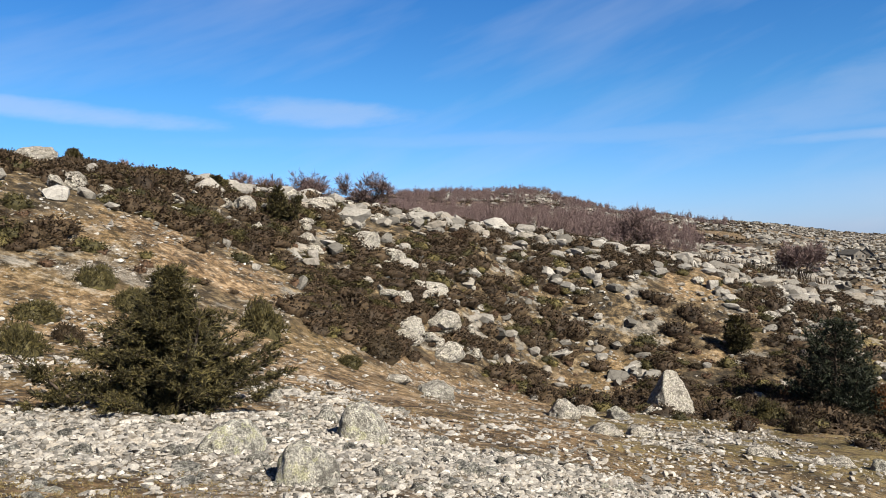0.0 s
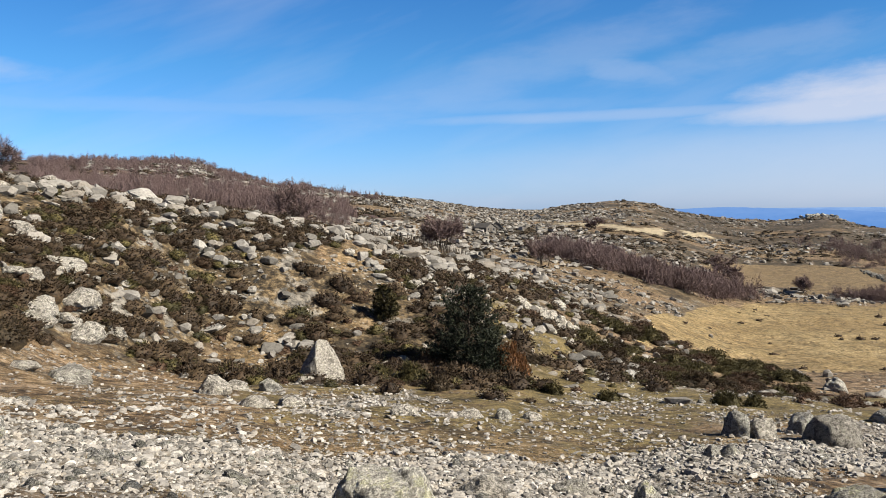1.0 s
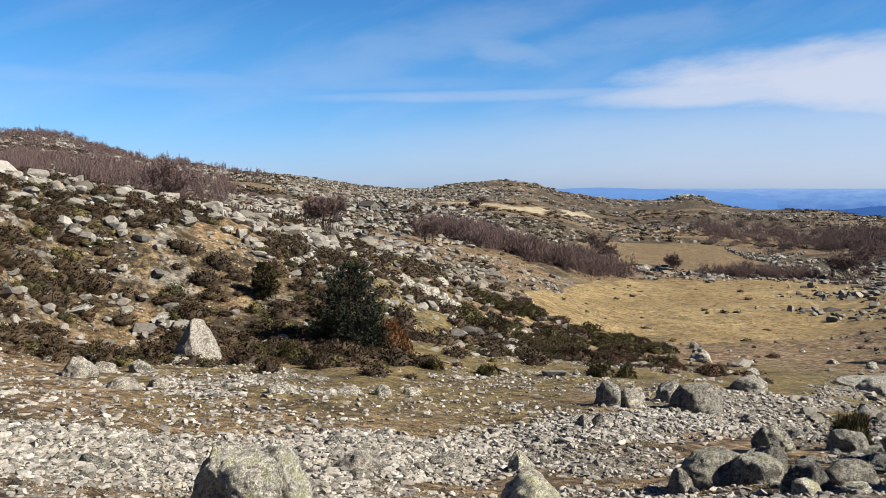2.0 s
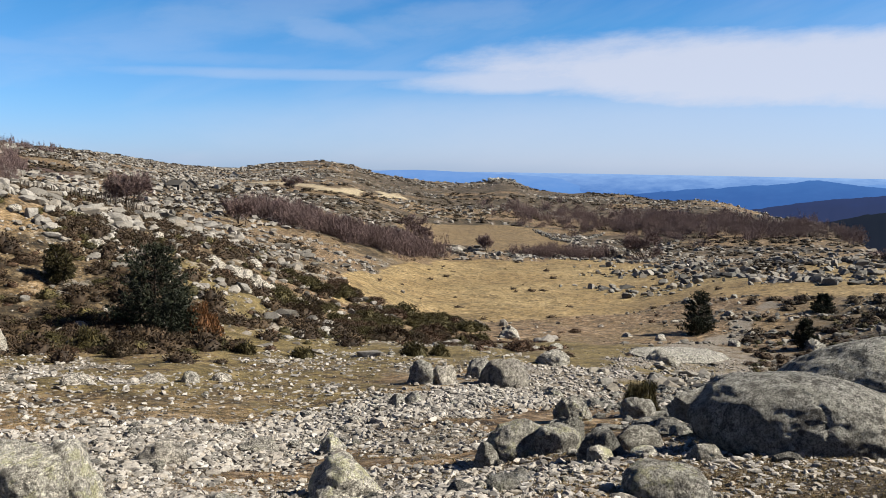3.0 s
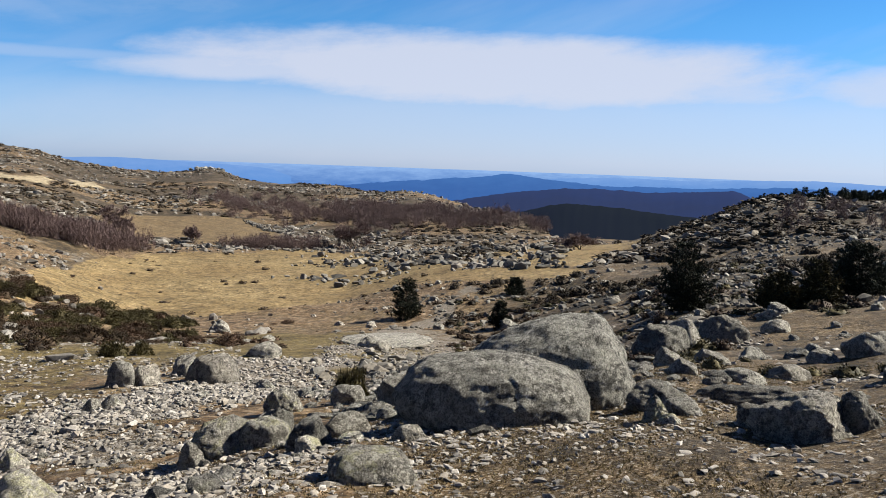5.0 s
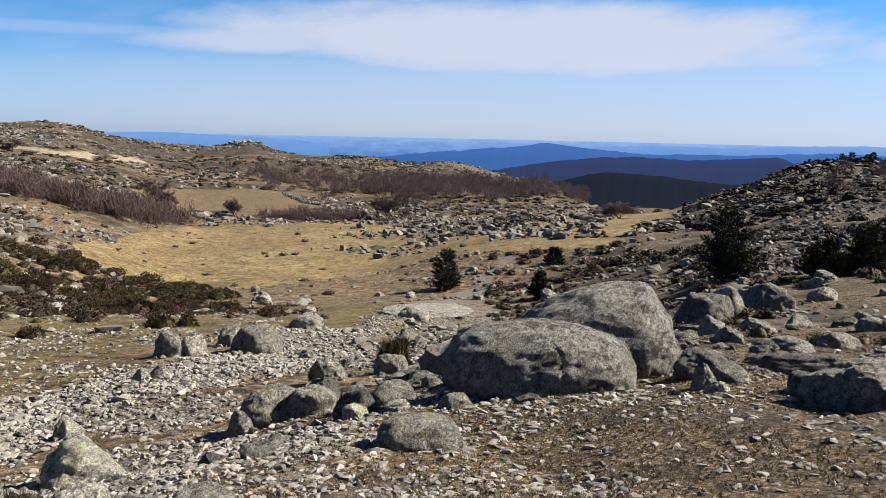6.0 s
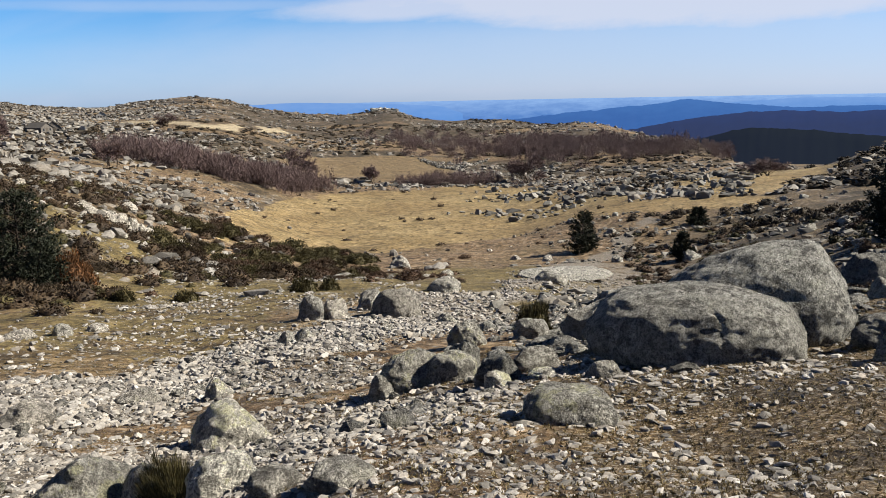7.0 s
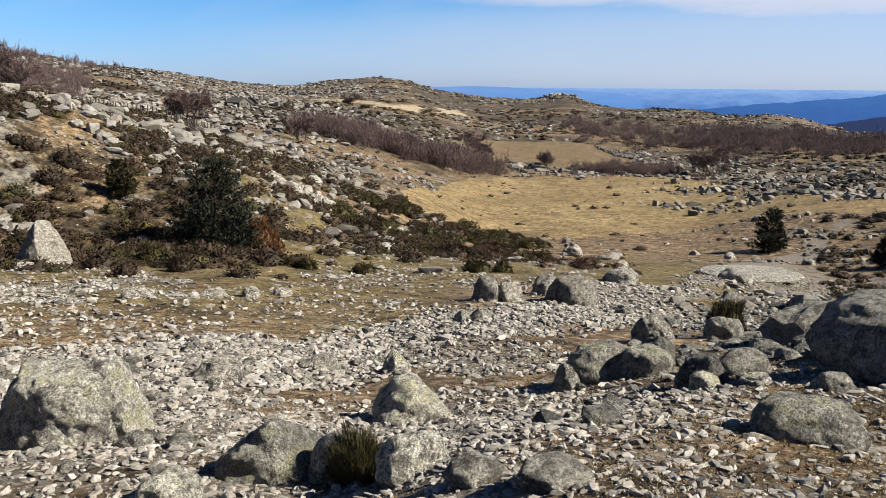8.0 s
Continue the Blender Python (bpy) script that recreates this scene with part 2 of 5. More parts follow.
def meadow(x, y):
    """The straw-coloured meadow and the paler floor of the valley behind its rocks."""
    main = strip_between(x, y, ((36.5, 83), (40, 93), (43, 98), (51, 95), (55, 100), (58, 112), (61, 116), (64, 105), (68, 98), (73, 98)),
                         ((36.5, 90), (38.5, 112), (41, 160), (44, 190), (47, 201), (55, 211), (58.5, 200), (60.5, 150), (65, 120), (69, 124), (73, 112)))
    floor = strip_between(x, y, ((67.5, 128), (70, 122), (73, 116), (76.5, 150)), ((67.5, 200), (70, 225), (73, 215), (76.5, 190)))
    return np.maximum(main, floor)


def field_beyond(x, y):
    """The browner pasture behind the hedge, and a pale strip of hay higher up."""
    pasture = strip_between(x, y, ((41.5, 216), (45, 219), (52.5, 222)), ((41.5, 292), (45, 312), (50, 314), (52.5, 262)), 3.0, 0.03)
    return np.maximum(pasture, hay_strip(x, y))


def wild(x, y):
    """1 off the fields."""
    return (1 - meadow(x, y)) * (1 - field_beyond(x, y))


def hay_strip(x, y):
    return strip_between(x, y, HAY_NEAR, HAY_FAR, 3.0, 0.02)


HAY_NEAR = ((31.5, 345), (35, 292), (37.7, 309), (41, 408))
HAY_FAR = ((31.5, 358), (35, 318), (37.7, 338), (41, 425))


# ---- materials ----
def material(name, rough=0.9, metal=0.0):
    m = bpy.data.materials.new(name)
    m.use_nodes = True
    b = m.node_tree.nodes["Principled BSDF"]
    b.inputs["Roughness"].default_value, b.inputs["Metallic"].default_value = rough, metal
    b.inputs["Specular IOR Level"].default_value = 0.25
    return m, m.node_tree, b


def link(nt, a, b):
    nt.links.new(a, b)


def tex(nt, scale, detail=6.0, rough=0.6, source=None, kind="ShaderNodeTexNoise"):
    n = nt.nodes.new(kind)
    n.inputs["Scale"].default_value = scale
    if kind == "ShaderNodeTexNoise":
        n.inputs["Detail"].default_value, n.inputs["Roughness"].default_value = detail, rough
    if source is not None:
        nt.links.new(source, n.inputs["Vector"])
    return n


def ramp(nt, fac, *stops):
    n = nt.nodes.new("ShaderNodeValToRGB")
    while len(n.color_ramp.elements) < len(stops):
        n.color_ramp.elements.new(0.5)
    for e, (p, c) in zip(n.color_ramp.elements, stops):
        e.position, e.color = p, (*c, 1) if len(c) == 3 else (c[0], c[0], c[0], 1)
    nt.links.new(fac, n.inputs["Fac"])
    return n.outputs["Color"]


def mix(nt, fac, a, b, how="MIX"):
    n = nt.nodes.new("ShaderNodeMix")
    n.data_type, n.blend_type = "RGBA", how
    for socket, value in ((n.inputs["Factor"], fac), (n.inputs["A"], a), (n.inputs["B"], b)):
        if isinstance(value, (int, float)):
            socket.default_value = value
        elif isinstance(value, tuple):
            socket.default_value = (*value, 1)
        else:
            nt.links.new(value, socket)
    return n.outputs["Result"]


def maths(nt, how, a, b):
    n = nt.nodes.new("ShaderNodeMath")
    n.operation = how
    for socket, value in zip(n.inputs, (a, b)):
        if isinstance(value, (int, float)):
            socket.default_value = value
        else:
            nt.links.new(value, socket)
    return n.outputs[0]


def bump(nt, bsdf, height, strength, distance):
    n = nt.nodes.new("ShaderNodeBump")
    n.inputs["Strength"].default_value, n.inputs["Distance"].default_value = strength, distance
    nt.links.new(height, n.inputs["Height"])
    nt.links.new(n.outputs[0], bsdf.inputs["Normal"])


def weathered(nt, bsdf, colour, tone=0.61):
    """Base colour times tone, one even factor set low so that shade renders deeper."""
    nt.links.new(mix(nt, 1.0, colour, (tone, tone, tone), "MULTIPLY"), bsdf.inputs["Base Color"])


def attribute(nt, name):
    n = nt.nodes.new("ShaderNodeAttribute")
    n.attribute_name = name
    return n.outputs["Fac"]


def place(nt):
    """World coordinates of the surface."""
    return nt.nodes.new("ShaderNodeNewGeometry").outputs["Position"]


def ground_material():
    m, nt, b = material("ground_turf_and_gravel")
    p = place(nt)
    fine, mid, big = tex(nt, 22.0, 8, 0.75, p), tex(nt, 1.3, 10, 0.72, p), tex(nt, 0.12, 6, 0.6, p)
    chips = tex(nt, 5.5, source=p, kind="ShaderNodeTexVoronoi")
    coarse = tex(nt, 0.28, 8, 0.75, p)
    breakup = ramp(nt, mix(nt, 0.5, mid.outputs["Fac"], coarse.outputs["Fac"]), (0.40, (0.0,)), (0.60, (1.0,)))

    def zone(name):
        return ramp(nt, maths(nt, "ADD", attribute(nt, name), maths(nt, "MULTIPLY", maths(nt, "SUBTRACT", breakup, 0.5), 0.75)), (0.35, (0.0,)), (0.65, (1.0,)))

    turf = ramp(nt, mid.outputs["Fac"], (0.37, (0.075, 0.046, 0.020)), (0.46, (0.185, 0.113, 0.052)), (0.53, (0.30, 0.195, 0.102)), (0.62, (0.46, 0.335, 0.215)))
    green = ramp(nt, fine.outputs["Fac"], (0.34, (0.060, 0.046, 0.015)), (0.5, (0.20, 0.150, 0.052)), (0.66, (0.36, 0.275, 0.115)))
    turf = mix(nt, ramp(nt, big.outputs["Fac"], (0.45, (0.0,)), (0.62, (0.35,))), turf, green)
    straw = ramp(nt, mid.outputs["Fac"], (0.37, (0.21, 0.140, 0.056)), (0.5, (0.42, 0.298, 0.132)), (0.63, (0.66, 0.51, 0.275)))
    straw = mix(nt, ramp(nt, big.outputs["Fac"], (0.42, (0.0,)), (0.6, (0.45,))), straw, (0.21, 0.155, 0.066))
    drift = tex(nt, 0.035, 9, 0.7, p)
    straw = mix(nt, ramp(nt, drift.outputs["Fac"], (0.44, (0.0,)), (0.58, (0.5,))), straw, (0.26, 0.165, 0.064))
    shards = tex(nt, 17.0, source=p, kind="ShaderNodeTexVoronoi")
    stones = ramp(nt, shards.outputs["Color"], (0.1, (0.19, 0.158, 0.122)), (0.4, (0.40, 0.346, 0.282)), (0.8, (0.58, 0.525, 0.455)))
    stones = mix(nt, ramp(nt, chips.outputs["Color"], (0.3, (0.0,)), (0.7, (0.5,))), stones, (0.36, 0.31, 0.25))
    stones = mix(nt, ramp(nt, shards.outputs["Distance"], (0.34, (0.0,)), (0.60, (0.75,))), stones, (0.10, 0.075, 0.050))
    stones = mix(nt, ramp(nt, mid.outputs["Fac"], (0.36, (0.7,)), (0.48, (0.0,))), stones, (0.26, 0.190, 0.112))
    heath = ramp(nt, mid.outputs["Fac"], (0.38, (0.030, 0.021, 0.012)), (0.47, (0.095, 0.066, 0.034)), (0.54, (0.19, 0.132, 0.068)), (0.62, (0.30, 0.225, 0.135)))
    outcrop = tex(nt, 0.22, 10, 0.78, p)
    heath = mix(nt, ramp(nt, outcrop.outputs["Fac"], (0.42, (0.75,)), (0.49, (0.0,))), heath, (0.040, 0.031, 0.020))
    heath = mix(nt, ramp(nt, outcrop.outputs["Fac"], (0.54, (0.0,)), (0.58, (0.8,))), heath, (0.36, 0.325, 0.275))
    pasture = ramp(nt, mid.outputs["Fac"], (0.36, (0.15, 0.098, 0.046)), (0.5, (0.25, 0.172, 0.085)), (0.63, (0.34, 0.25, 0.135)))
    wood = ramp(nt, fine.outputs["Fac"], (0.3, (0.06, 0.035, 0.03)), (0.7, (0.16, 0.10, 0.08)))

    flecks = tex(nt, 3.4, source=p, kind="ShaderNodeTexVoronoi")
    fleck = maths(nt, "MULTIPLY", ramp(nt, flecks.outputs["Distance"], (0.18, (1.0,)), (0.30, (0.0,))), ramp(nt, flecks.outputs["Color"], (0.45, (0.0,)), (0.55, (1.0,))))
    turf = mix(nt, fleck, turf, (0.46, 0.41, 0.34))
    peat = ramp(nt, fine.outputs["Fac"], (0.37, (0.035, 0.021, 0.009)), (0.46, (0.115, 0.070, 0.027)), (0.53, (0.22, 0.145, 0.062)), (0.61, (0.50, 0.42, 0.32)))
    turf = mix(nt, zone("peat"), turf, peat)
    grit = tex(nt, 13.0, source=p, kind="ShaderNodeTexVoronoi")
    turf = mix(nt, maths(nt, "MULTIPLY", ramp(nt, grit.outputs["Distance"], (0.16, (1.0,)), (0.30, (0.0,))), ramp(nt, grit.outputs["Color"], (0.42, (0.0,)), (0.50, (1.0,)))), turf, (0.44, 0.39, 0.32))
    tufts = tex(nt, 7.0, 10, 0.78, p)
    turf = mix(nt, ramp(nt, tufts.outputs["Fac"], (0.36, (0.8,)), (0.50, (0.0,))), turf, (0.045, 0.030, 0.014))
    turf = mix(nt, maths(nt, "MULTIPLY", zone("green"), 0.85), turf, green)
    c = mix(nt, zone("straw"), turf, straw)
    c = mix(nt, zone("heath"), c, heath)
    c = mix(nt, zone("moor"), c, mix(nt, ramp(nt, outcrop.outputs["Fac"], (0.47, (0.0,)), (0.55, (0.85,))), (0.075, 0.058, 0.034), mix(nt, 1.0, heath, (0.95, 0.88, 0.85), "MULTIPLY")))
    c = mix(nt, zone("wood"), c, wood)
    c = mix(nt, zone("pasture"), c, pasture)
    c = mix(nt, zone("hay"), c, (0.56, 0.46, 0.30))
    near_speck, far_speck = tex(nt, 2.6, 9, 0.78, p), tex(nt, 0.5, 10, 0.8, p)
    c = mix(nt, 1.0, c, ramp(nt, near_speck.outputs["Fac"], (0.40, (0.42,)), (0.50, (1.0,)), (0.62, (1.3,))), "MULTIPLY")
    c = mix(nt, 1.0, c, ramp(nt, far_speck.outputs["Fac"], (0.40, (0.48,)), (0.50, (1.0,)), (0.62, (1.3,))), "MULTIPLY")
    c = mix(nt, zone("gravel"), c, stones)
    weathered(nt, b, c, 0.52)
    bump(nt, b, mix(nt, 0.5, tufts.outputs["Fac"], chips.outputs["Distance"]), 1.0, 0.08)
    return m


def granite_material(name, dark, light, lichen, lichen_amount, tone=0.61):
    """Weathered granite: fine crystals, grey crusts of lichen, black streaks and a few pale rosettes."""
    m, nt, b = material(name, 0.92)
    p = place(nt)
    grain, mid, broad = tex(nt, 46, 6, 0.7, p), tex(nt, 9.0, 12, 0.82, p), tex(nt, 1.5, 8, 0.65, p)
    half = tuple((a + q) / 2 for a, q in zip(dark, light))
    c = ramp(nt, mid.outputs["Fac"], (0.42, tuple(0.75 * v for v in dark)), (0.465, half), (0.515, light), (0.57, tuple(min(1, 1.45 * v) for v in light)))
    c = mix(nt, ramp(nt, broad.outputs["Fac"], (0.40, (0.45,)), (0.52, (0.0,))), c, half)
    crust = tex(nt, 3.4, 11, 0.8, p)
    c = mix(nt, ramp(nt, crust.outputs["Fac"], (0.43, (0.8,)), (0.465, (0.0,))), c, tuple(0.6 * v for v in dark))
    c = mix(nt, ramp(nt, crust.outputs["Fac"], (0.525, (0.0,)), (0.555, (lichen_amount,))), c, lichen)
    c = mix(nt, 1.0, c, ramp(nt, grain.outputs["Fac"], (0.42, (0.55,)), (0.475, (1.05,)), (0.57, (1.5,))), "MULTIPLY")
    info = nt.nodes.new("ShaderNodeObjectInfo")
    c = mix(nt, ramp(nt, info.outputs["Random"], (0.0, (0.0,)), (1.0, (0.35,))), c, mix(nt, 0.5, c, (0.40, 0.34, 0.27)))
    isle = nt.nodes.new("ShaderNodeNewGeometry")
    c = mix(nt, 1.0, c, ramp(nt, isle.outputs["Random Per Island"], (0.0, (0.50,)), (0.5, (1.0,)), (1.0, (1.30,))), "MULTIPLY")
    weathered(nt, b, c, tone)
    pits = ramp(nt, mid.outputs["Fac"], (0.41, (0.0,)), (0.59, (1.0,)))
    bump(nt, b, mix(nt, 0.3, pits, ramp(nt, grain.outputs["Fac"], (0.42, (0.0,)), (0.58, (1.0,)))), 1.0, 0.045)
    return m


def broken_stone_material(name, shades, tone=0.61):
    """Clean broken faces, each stone of its own shade, with a faint grain."""
    m, nt, b = material(name, 0.9)
    p = place(nt)
    isle = nt.nodes.new("ShaderNodeNewGeometry")
    c = ramp(nt, isle.outputs["Random Per Island"], *[(k / (len(shades) - 1), shade) for k, shade in enumerate(shades)])
    mottle, grain = tex(nt, 7.0, 9, 0.7, p), tex(nt, 40.0, 4, 0.6, p)
    c = mix(nt, 1.0, c, ramp(nt, mottle.outputs["Fac"], (0.38, (0.62,)), (0.50, (1.0,)), (0.62, (1.12,))), "MULTIPLY")
    c = mix(nt, 1.0, c, ramp(nt, grain.outputs["Fac"], (0.38, (0.75,)), (0.5, (1.0,)), (0.62, (1.12,))), "MULTIPLY")
    weathered(nt, b, c, tone)
    bump(nt, b, mottle.outputs["Fac"], 0.5, 0.02)
    return m


def leaf_material(name, deep, bright, rough=0.75, dry=None):
    m, nt, b = material(name, rough)
    p = place(nt)
    isle = nt.nodes.new("ShaderNodeNewGeometry")
    info = nt.nodes.new("ShaderNodeObjectInfo")
    n = tex(nt, 2.0, 5, 0.6, p)
    c = ramp(nt, isle.outputs["Random Per Island"], (0.0, deep), (1.0, bright))
    c = mix(nt, ramp(nt, n.outputs["Fac"], (0.4, (0.0,)), (0.65, (0.5,))), c, deep)
    if dry:
        c = mix(nt, ramp(nt, maths(nt, "ADD", info.outputs["Random"], maths(nt, "MULTIPLY", n.outputs["Fac"], 0.5)), (0.55, (0.0,)), (1.0, (0.85,))), c, dry)
    speck = tex(nt, 9.0, 8, 0.8, p)
    c = mix(nt, 1.0, c, ramp(nt, speck.outputs["Fac"], (0.40, (0.35,)), (0.5, (0.9,)), (0.60, (1.5,))), "MULTIPLY")
    weathered(nt, b, c)
    return m


def plain_material(name, colour, rough=0.9, scale=4.0, spread=0.35, glow=0.0):
    m, nt, b = material(name, rough)
    n = tex(nt, scale, 7, 0.65, place(nt))
    c = ramp(nt, n.outputs["Fac"], (0.3, tuple(v * (1 - spread) for v in colour)), (0.7, tuple(v * (1 + spread) for v in colour)))
    weathered(nt, b, c)
    if glow:
        link(nt, c, b.inputs["Emission Color"])
        b.inputs["Emission Strength"].default_value = glow
    return m


GROUND = ground_material()
GRAVEL = broken_stone_material("broken_pale_stone", ((0.15, 0.136, 0.118), (0.34, 0.311, 0.274), (0.46, 0.424, 0.377), (0.40, 0.347, 0.283), (0.64, 0.60, 0.545)))
HILL_STONE = broken_stone_material("pale_hill_stone", ((0.13, 0.118, 0.10), (0.26, 0.236, 0.204), (0.35, 0.322, 0.283), (0.30, 0.259, 0.21), (0.46, 0.43, 0.385)))
SLOPE_STONE = broken_stone_material("grey_slope_stone", ((0.09, 0.084, 0.075), (0.20, 0.188, 0.165), (0.29, 0.272, 0.238), (0.25, 0.218, 0.175), (0.40, 0.375, 0.33)))
GRANITE = granite_material("grey_granite", (0.125, 0.118, 0.102), (0.41, 0.386, 0.338), (0.38, 0.37, 0.27), 0.4)
# light put into the colour: paler for the front-lit hillside, darker for the backlit slope
PALE_GRANITE = granite_material("pale_granite", (0.15, 0.135, 0.112), (0.47, 0.43, 0.37), (0.46, 0.43, 0.32), 0.35)
DARK_GRANITE = granite_material("dark_granite", (0.085, 0.081, 0.071), (0.34, 0.326, 0.288), (0.37, 0.36, 0.30), 0.5)
JUNIPER = leaf_material("juniper_needles", (0.016, 0.015, 0.006), (0.175, 0.140, 0.046))
PINE = leaf_material("pine_needles", (0.014, 0.020, 0.011), (0.055, 0.062, 0.030))
HEATH = leaf_material("heath_sprays", (0.024, 0.017, 0.009), (0.105, 0.070, 0.034), dry=(0.105, 0.058, 0.032))
BROOM = leaf_material("broom_sprays", (0.028, 0.026, 0.008), (0.17, 0.135, 0.045))
RUST = leaf_material("rusty_sprays", (0.06, 0.032, 0.012), (0.30, 0.125, 0.040))
BARK = plain_material("bark", (0.10, 0.075, 0.055), 0.95, 12)
TWIG = leaf_material("bare_twigs", (0.12, 0.078, 0.074), (0.30, 0.205, 0.185))


# ---- the ground, one sheet to the horizon ----
def mesh_object(name, verts, faces, mat, parent=None, smooth_faces=True):
    """A mesh object from arrays of corners and equal-sided faces."""
    me = bpy.data.meshes.new(name)
    verts, faces = np.asarray(verts, np.float32), np.asarray(faces, np.int32)
    n, k = faces.shape
    me.vertices.add(len(verts))
    me.vertices.foreach_set("co", verts.ravel())
    me.loops.add(n * k)
    me.loops.foreach_set("vertex_index", faces.ravel())
    me.polygons.add(n)
    me.polygons.foreach_set("loop_start", np.arange(0, n * k, k, dtype=np.int32))
    me.polygons.foreach_set("use_smooth", np.full(n, smooth_faces))
    me.update(calc_edges=True)
    me.materials.append(mat)
    ob = new(name, me)
    if parent is not None:
        ob.parent = parent
    return ob


def zones(x, y):
    """How much gravel, straw, heath and leafless wood the plan has at a place."""
    d, a = polar(x, y)
    hill = (1 - smooth(22, 34, a)) * smooth(36, 44, d + 8 * smooth(0, -14, a)) * (1 - smooth(120, 200, d)) * smooth(-60, -40, a)
    patch = fbm(x / 9 + 70, y / 9, 4)
    heath = hill * smooth(-0.32, -0.06, patch) * 0.95
    heath = np.maximum(heath, ring_patch(x, y, 20, 52, 46, 72, 0.15) * smooth(-0.05, 0.1, patch))
    heath = np.maximum(heath, ring_patch(x, y, 26, 42, 74, 190, 0.3) * smooth(0.0, 0.2, patch) * 0.8)
    far = smooth(180, 260, d)
    across, back = x * math.cos(0.8) - y * math.sin(0.8), x * math.sin(0.8) + y * math.cos(0.8)
    moor = far * (1 - smooth(66, 72, a)) * smooth(-0.22, 0.02, fbm(across / 46 + 11, back / 17, 6)) * 0.95
    # moor on the right-hand slopes; its dark tone also paints in their backlit shade
    moor = np.maximum(moor, smooth(72, 80, a) * (1 - smooth(130, 170, a)) * smooth(30, 55, d) * smooth(-0.28, -0.05, fbm(x / 16, y / 16 + 5, 4)))
    moor = np.maximum(moor, 0.8 * smooth(63, 72, a) * (1 - smooth(130, 170, a)) * smooth(12, 18, d) * smooth(-0.2, 0.1, fbm(x / 5, y / 5 + 9, 4)))
    field = meadow(x, y)
    heath, moor = heath * (1 - field), moor * (1 - field)
    gravel = np.maximum(track(x, y), ring_patch(x, y, 58, 70, 30, 75, 0.2) * 0.5)
    gravel = np.maximum(gravel, smooth(0.12, 0.3, fbm(x / 4 + 9, y / 4 + 2, 4)) * 0.6 * (1 - smooth(30, 46, d)))
    stony = smooth(-30, -5, a) * (1 - smooth(48, 72, a + 22 * fbm(x / 2.2, y / 2.2, 5))) * (1 - smooth(10, 15, d)) * smooth(1.5, 3, d)
    gravel = np.maximum(gravel, stony * (0.7 + 0.5 * fbm(x / 1.6 + 3, y / 1.6, 4)))
    gravel = gravel * (1 - field * 0.9)
    wood = smooth(-12, 0, a) * (1 - smooth(16, 24, a)) * smooth(150, 220, d) * smooth(-0.25, 0.0, fbm(x / 70 + 2, y / 70 + 6, 3))
    green = np.maximum(ring_patch(x, y, 26, 64, 34, 70, 0.2), 0.6 * ring_patch(x, y, 8, 40, 22, 37, 0.3))
    # brown peaty turf close by; farther up the slope it paints in backlit shade
    peat = np.maximum(smooth(54, 66, a) * (1 - smooth(140, 170, a)) * (1 - smooth(11, 16, d)), 0.85 * smooth(63, 72, a) * (1 - smooth(140, 170, a)) * (1 - smooth(120, 160, d)))
    hay = hay_strip(x, y)
    pasture = field_beyond(x, y) * (1 - hay)
    clear = 1 - np.maximum(hay, pasture)
    return gravel * clear, field, heath * clear, wood, green, peat, pasture, hay, moor * clear


def build_ground():
    turns_fine = np.arange(-36, 100, 0.3)
    turns_wide = np.arange(100, 324, 3.0)
    az = np.radians(np.concatenate([turns_fine, turns_wide]))
    rings = np.exp(np.linspace(math.log(0.6), math.log(4900), 520))
    d, a = np.meshgrid(rings, az)
    x, y = d * np.sin(a), d * np.cos(a)
    z = ground_z(x, y)
    na, nr = x.shape
    verts = np.stack([x, y, z], -1).reshape(-1, 3)
    i, j = np.meshgrid(np.arange(na), np.arange(nr - 1), indexing="ij")
    i2 = (i + 1) % na
    faces = np.stack([i * nr + j, i * nr + j + 1, i2 * nr + j + 1, i2 * nr + j], -1).reshape(-1, 4)
    ob = mesh_object("ground", verts, faces, GROUND)
    for name, values in zip(("gravel", "straw", "heath", "wood", "green", "peat", "pasture", "hay", "moor"), zones(x, y)):
        layer = ob.data.attributes.new(name, "FLOAT", "POINT")
        layer.data.foreach_set("value", np.asarray(values, np.float32).ravel())
    hub = bmesh.new()
    hub.from_mesh(ob.data)
    hub.verts.ensure_lookup_table()
    hub.faces.new([hub.verts[k * nr] for k in range(na)])
    bmesh.ops.recalc_face_normals(hub, faces=hub.faces[:])
    hub.to_mesh(ob.data)
    hub.free()
    return tagged(ob, "stony hillside of dry turf, gravel and straw meadow", "ground", kind="structure")


build_ground()


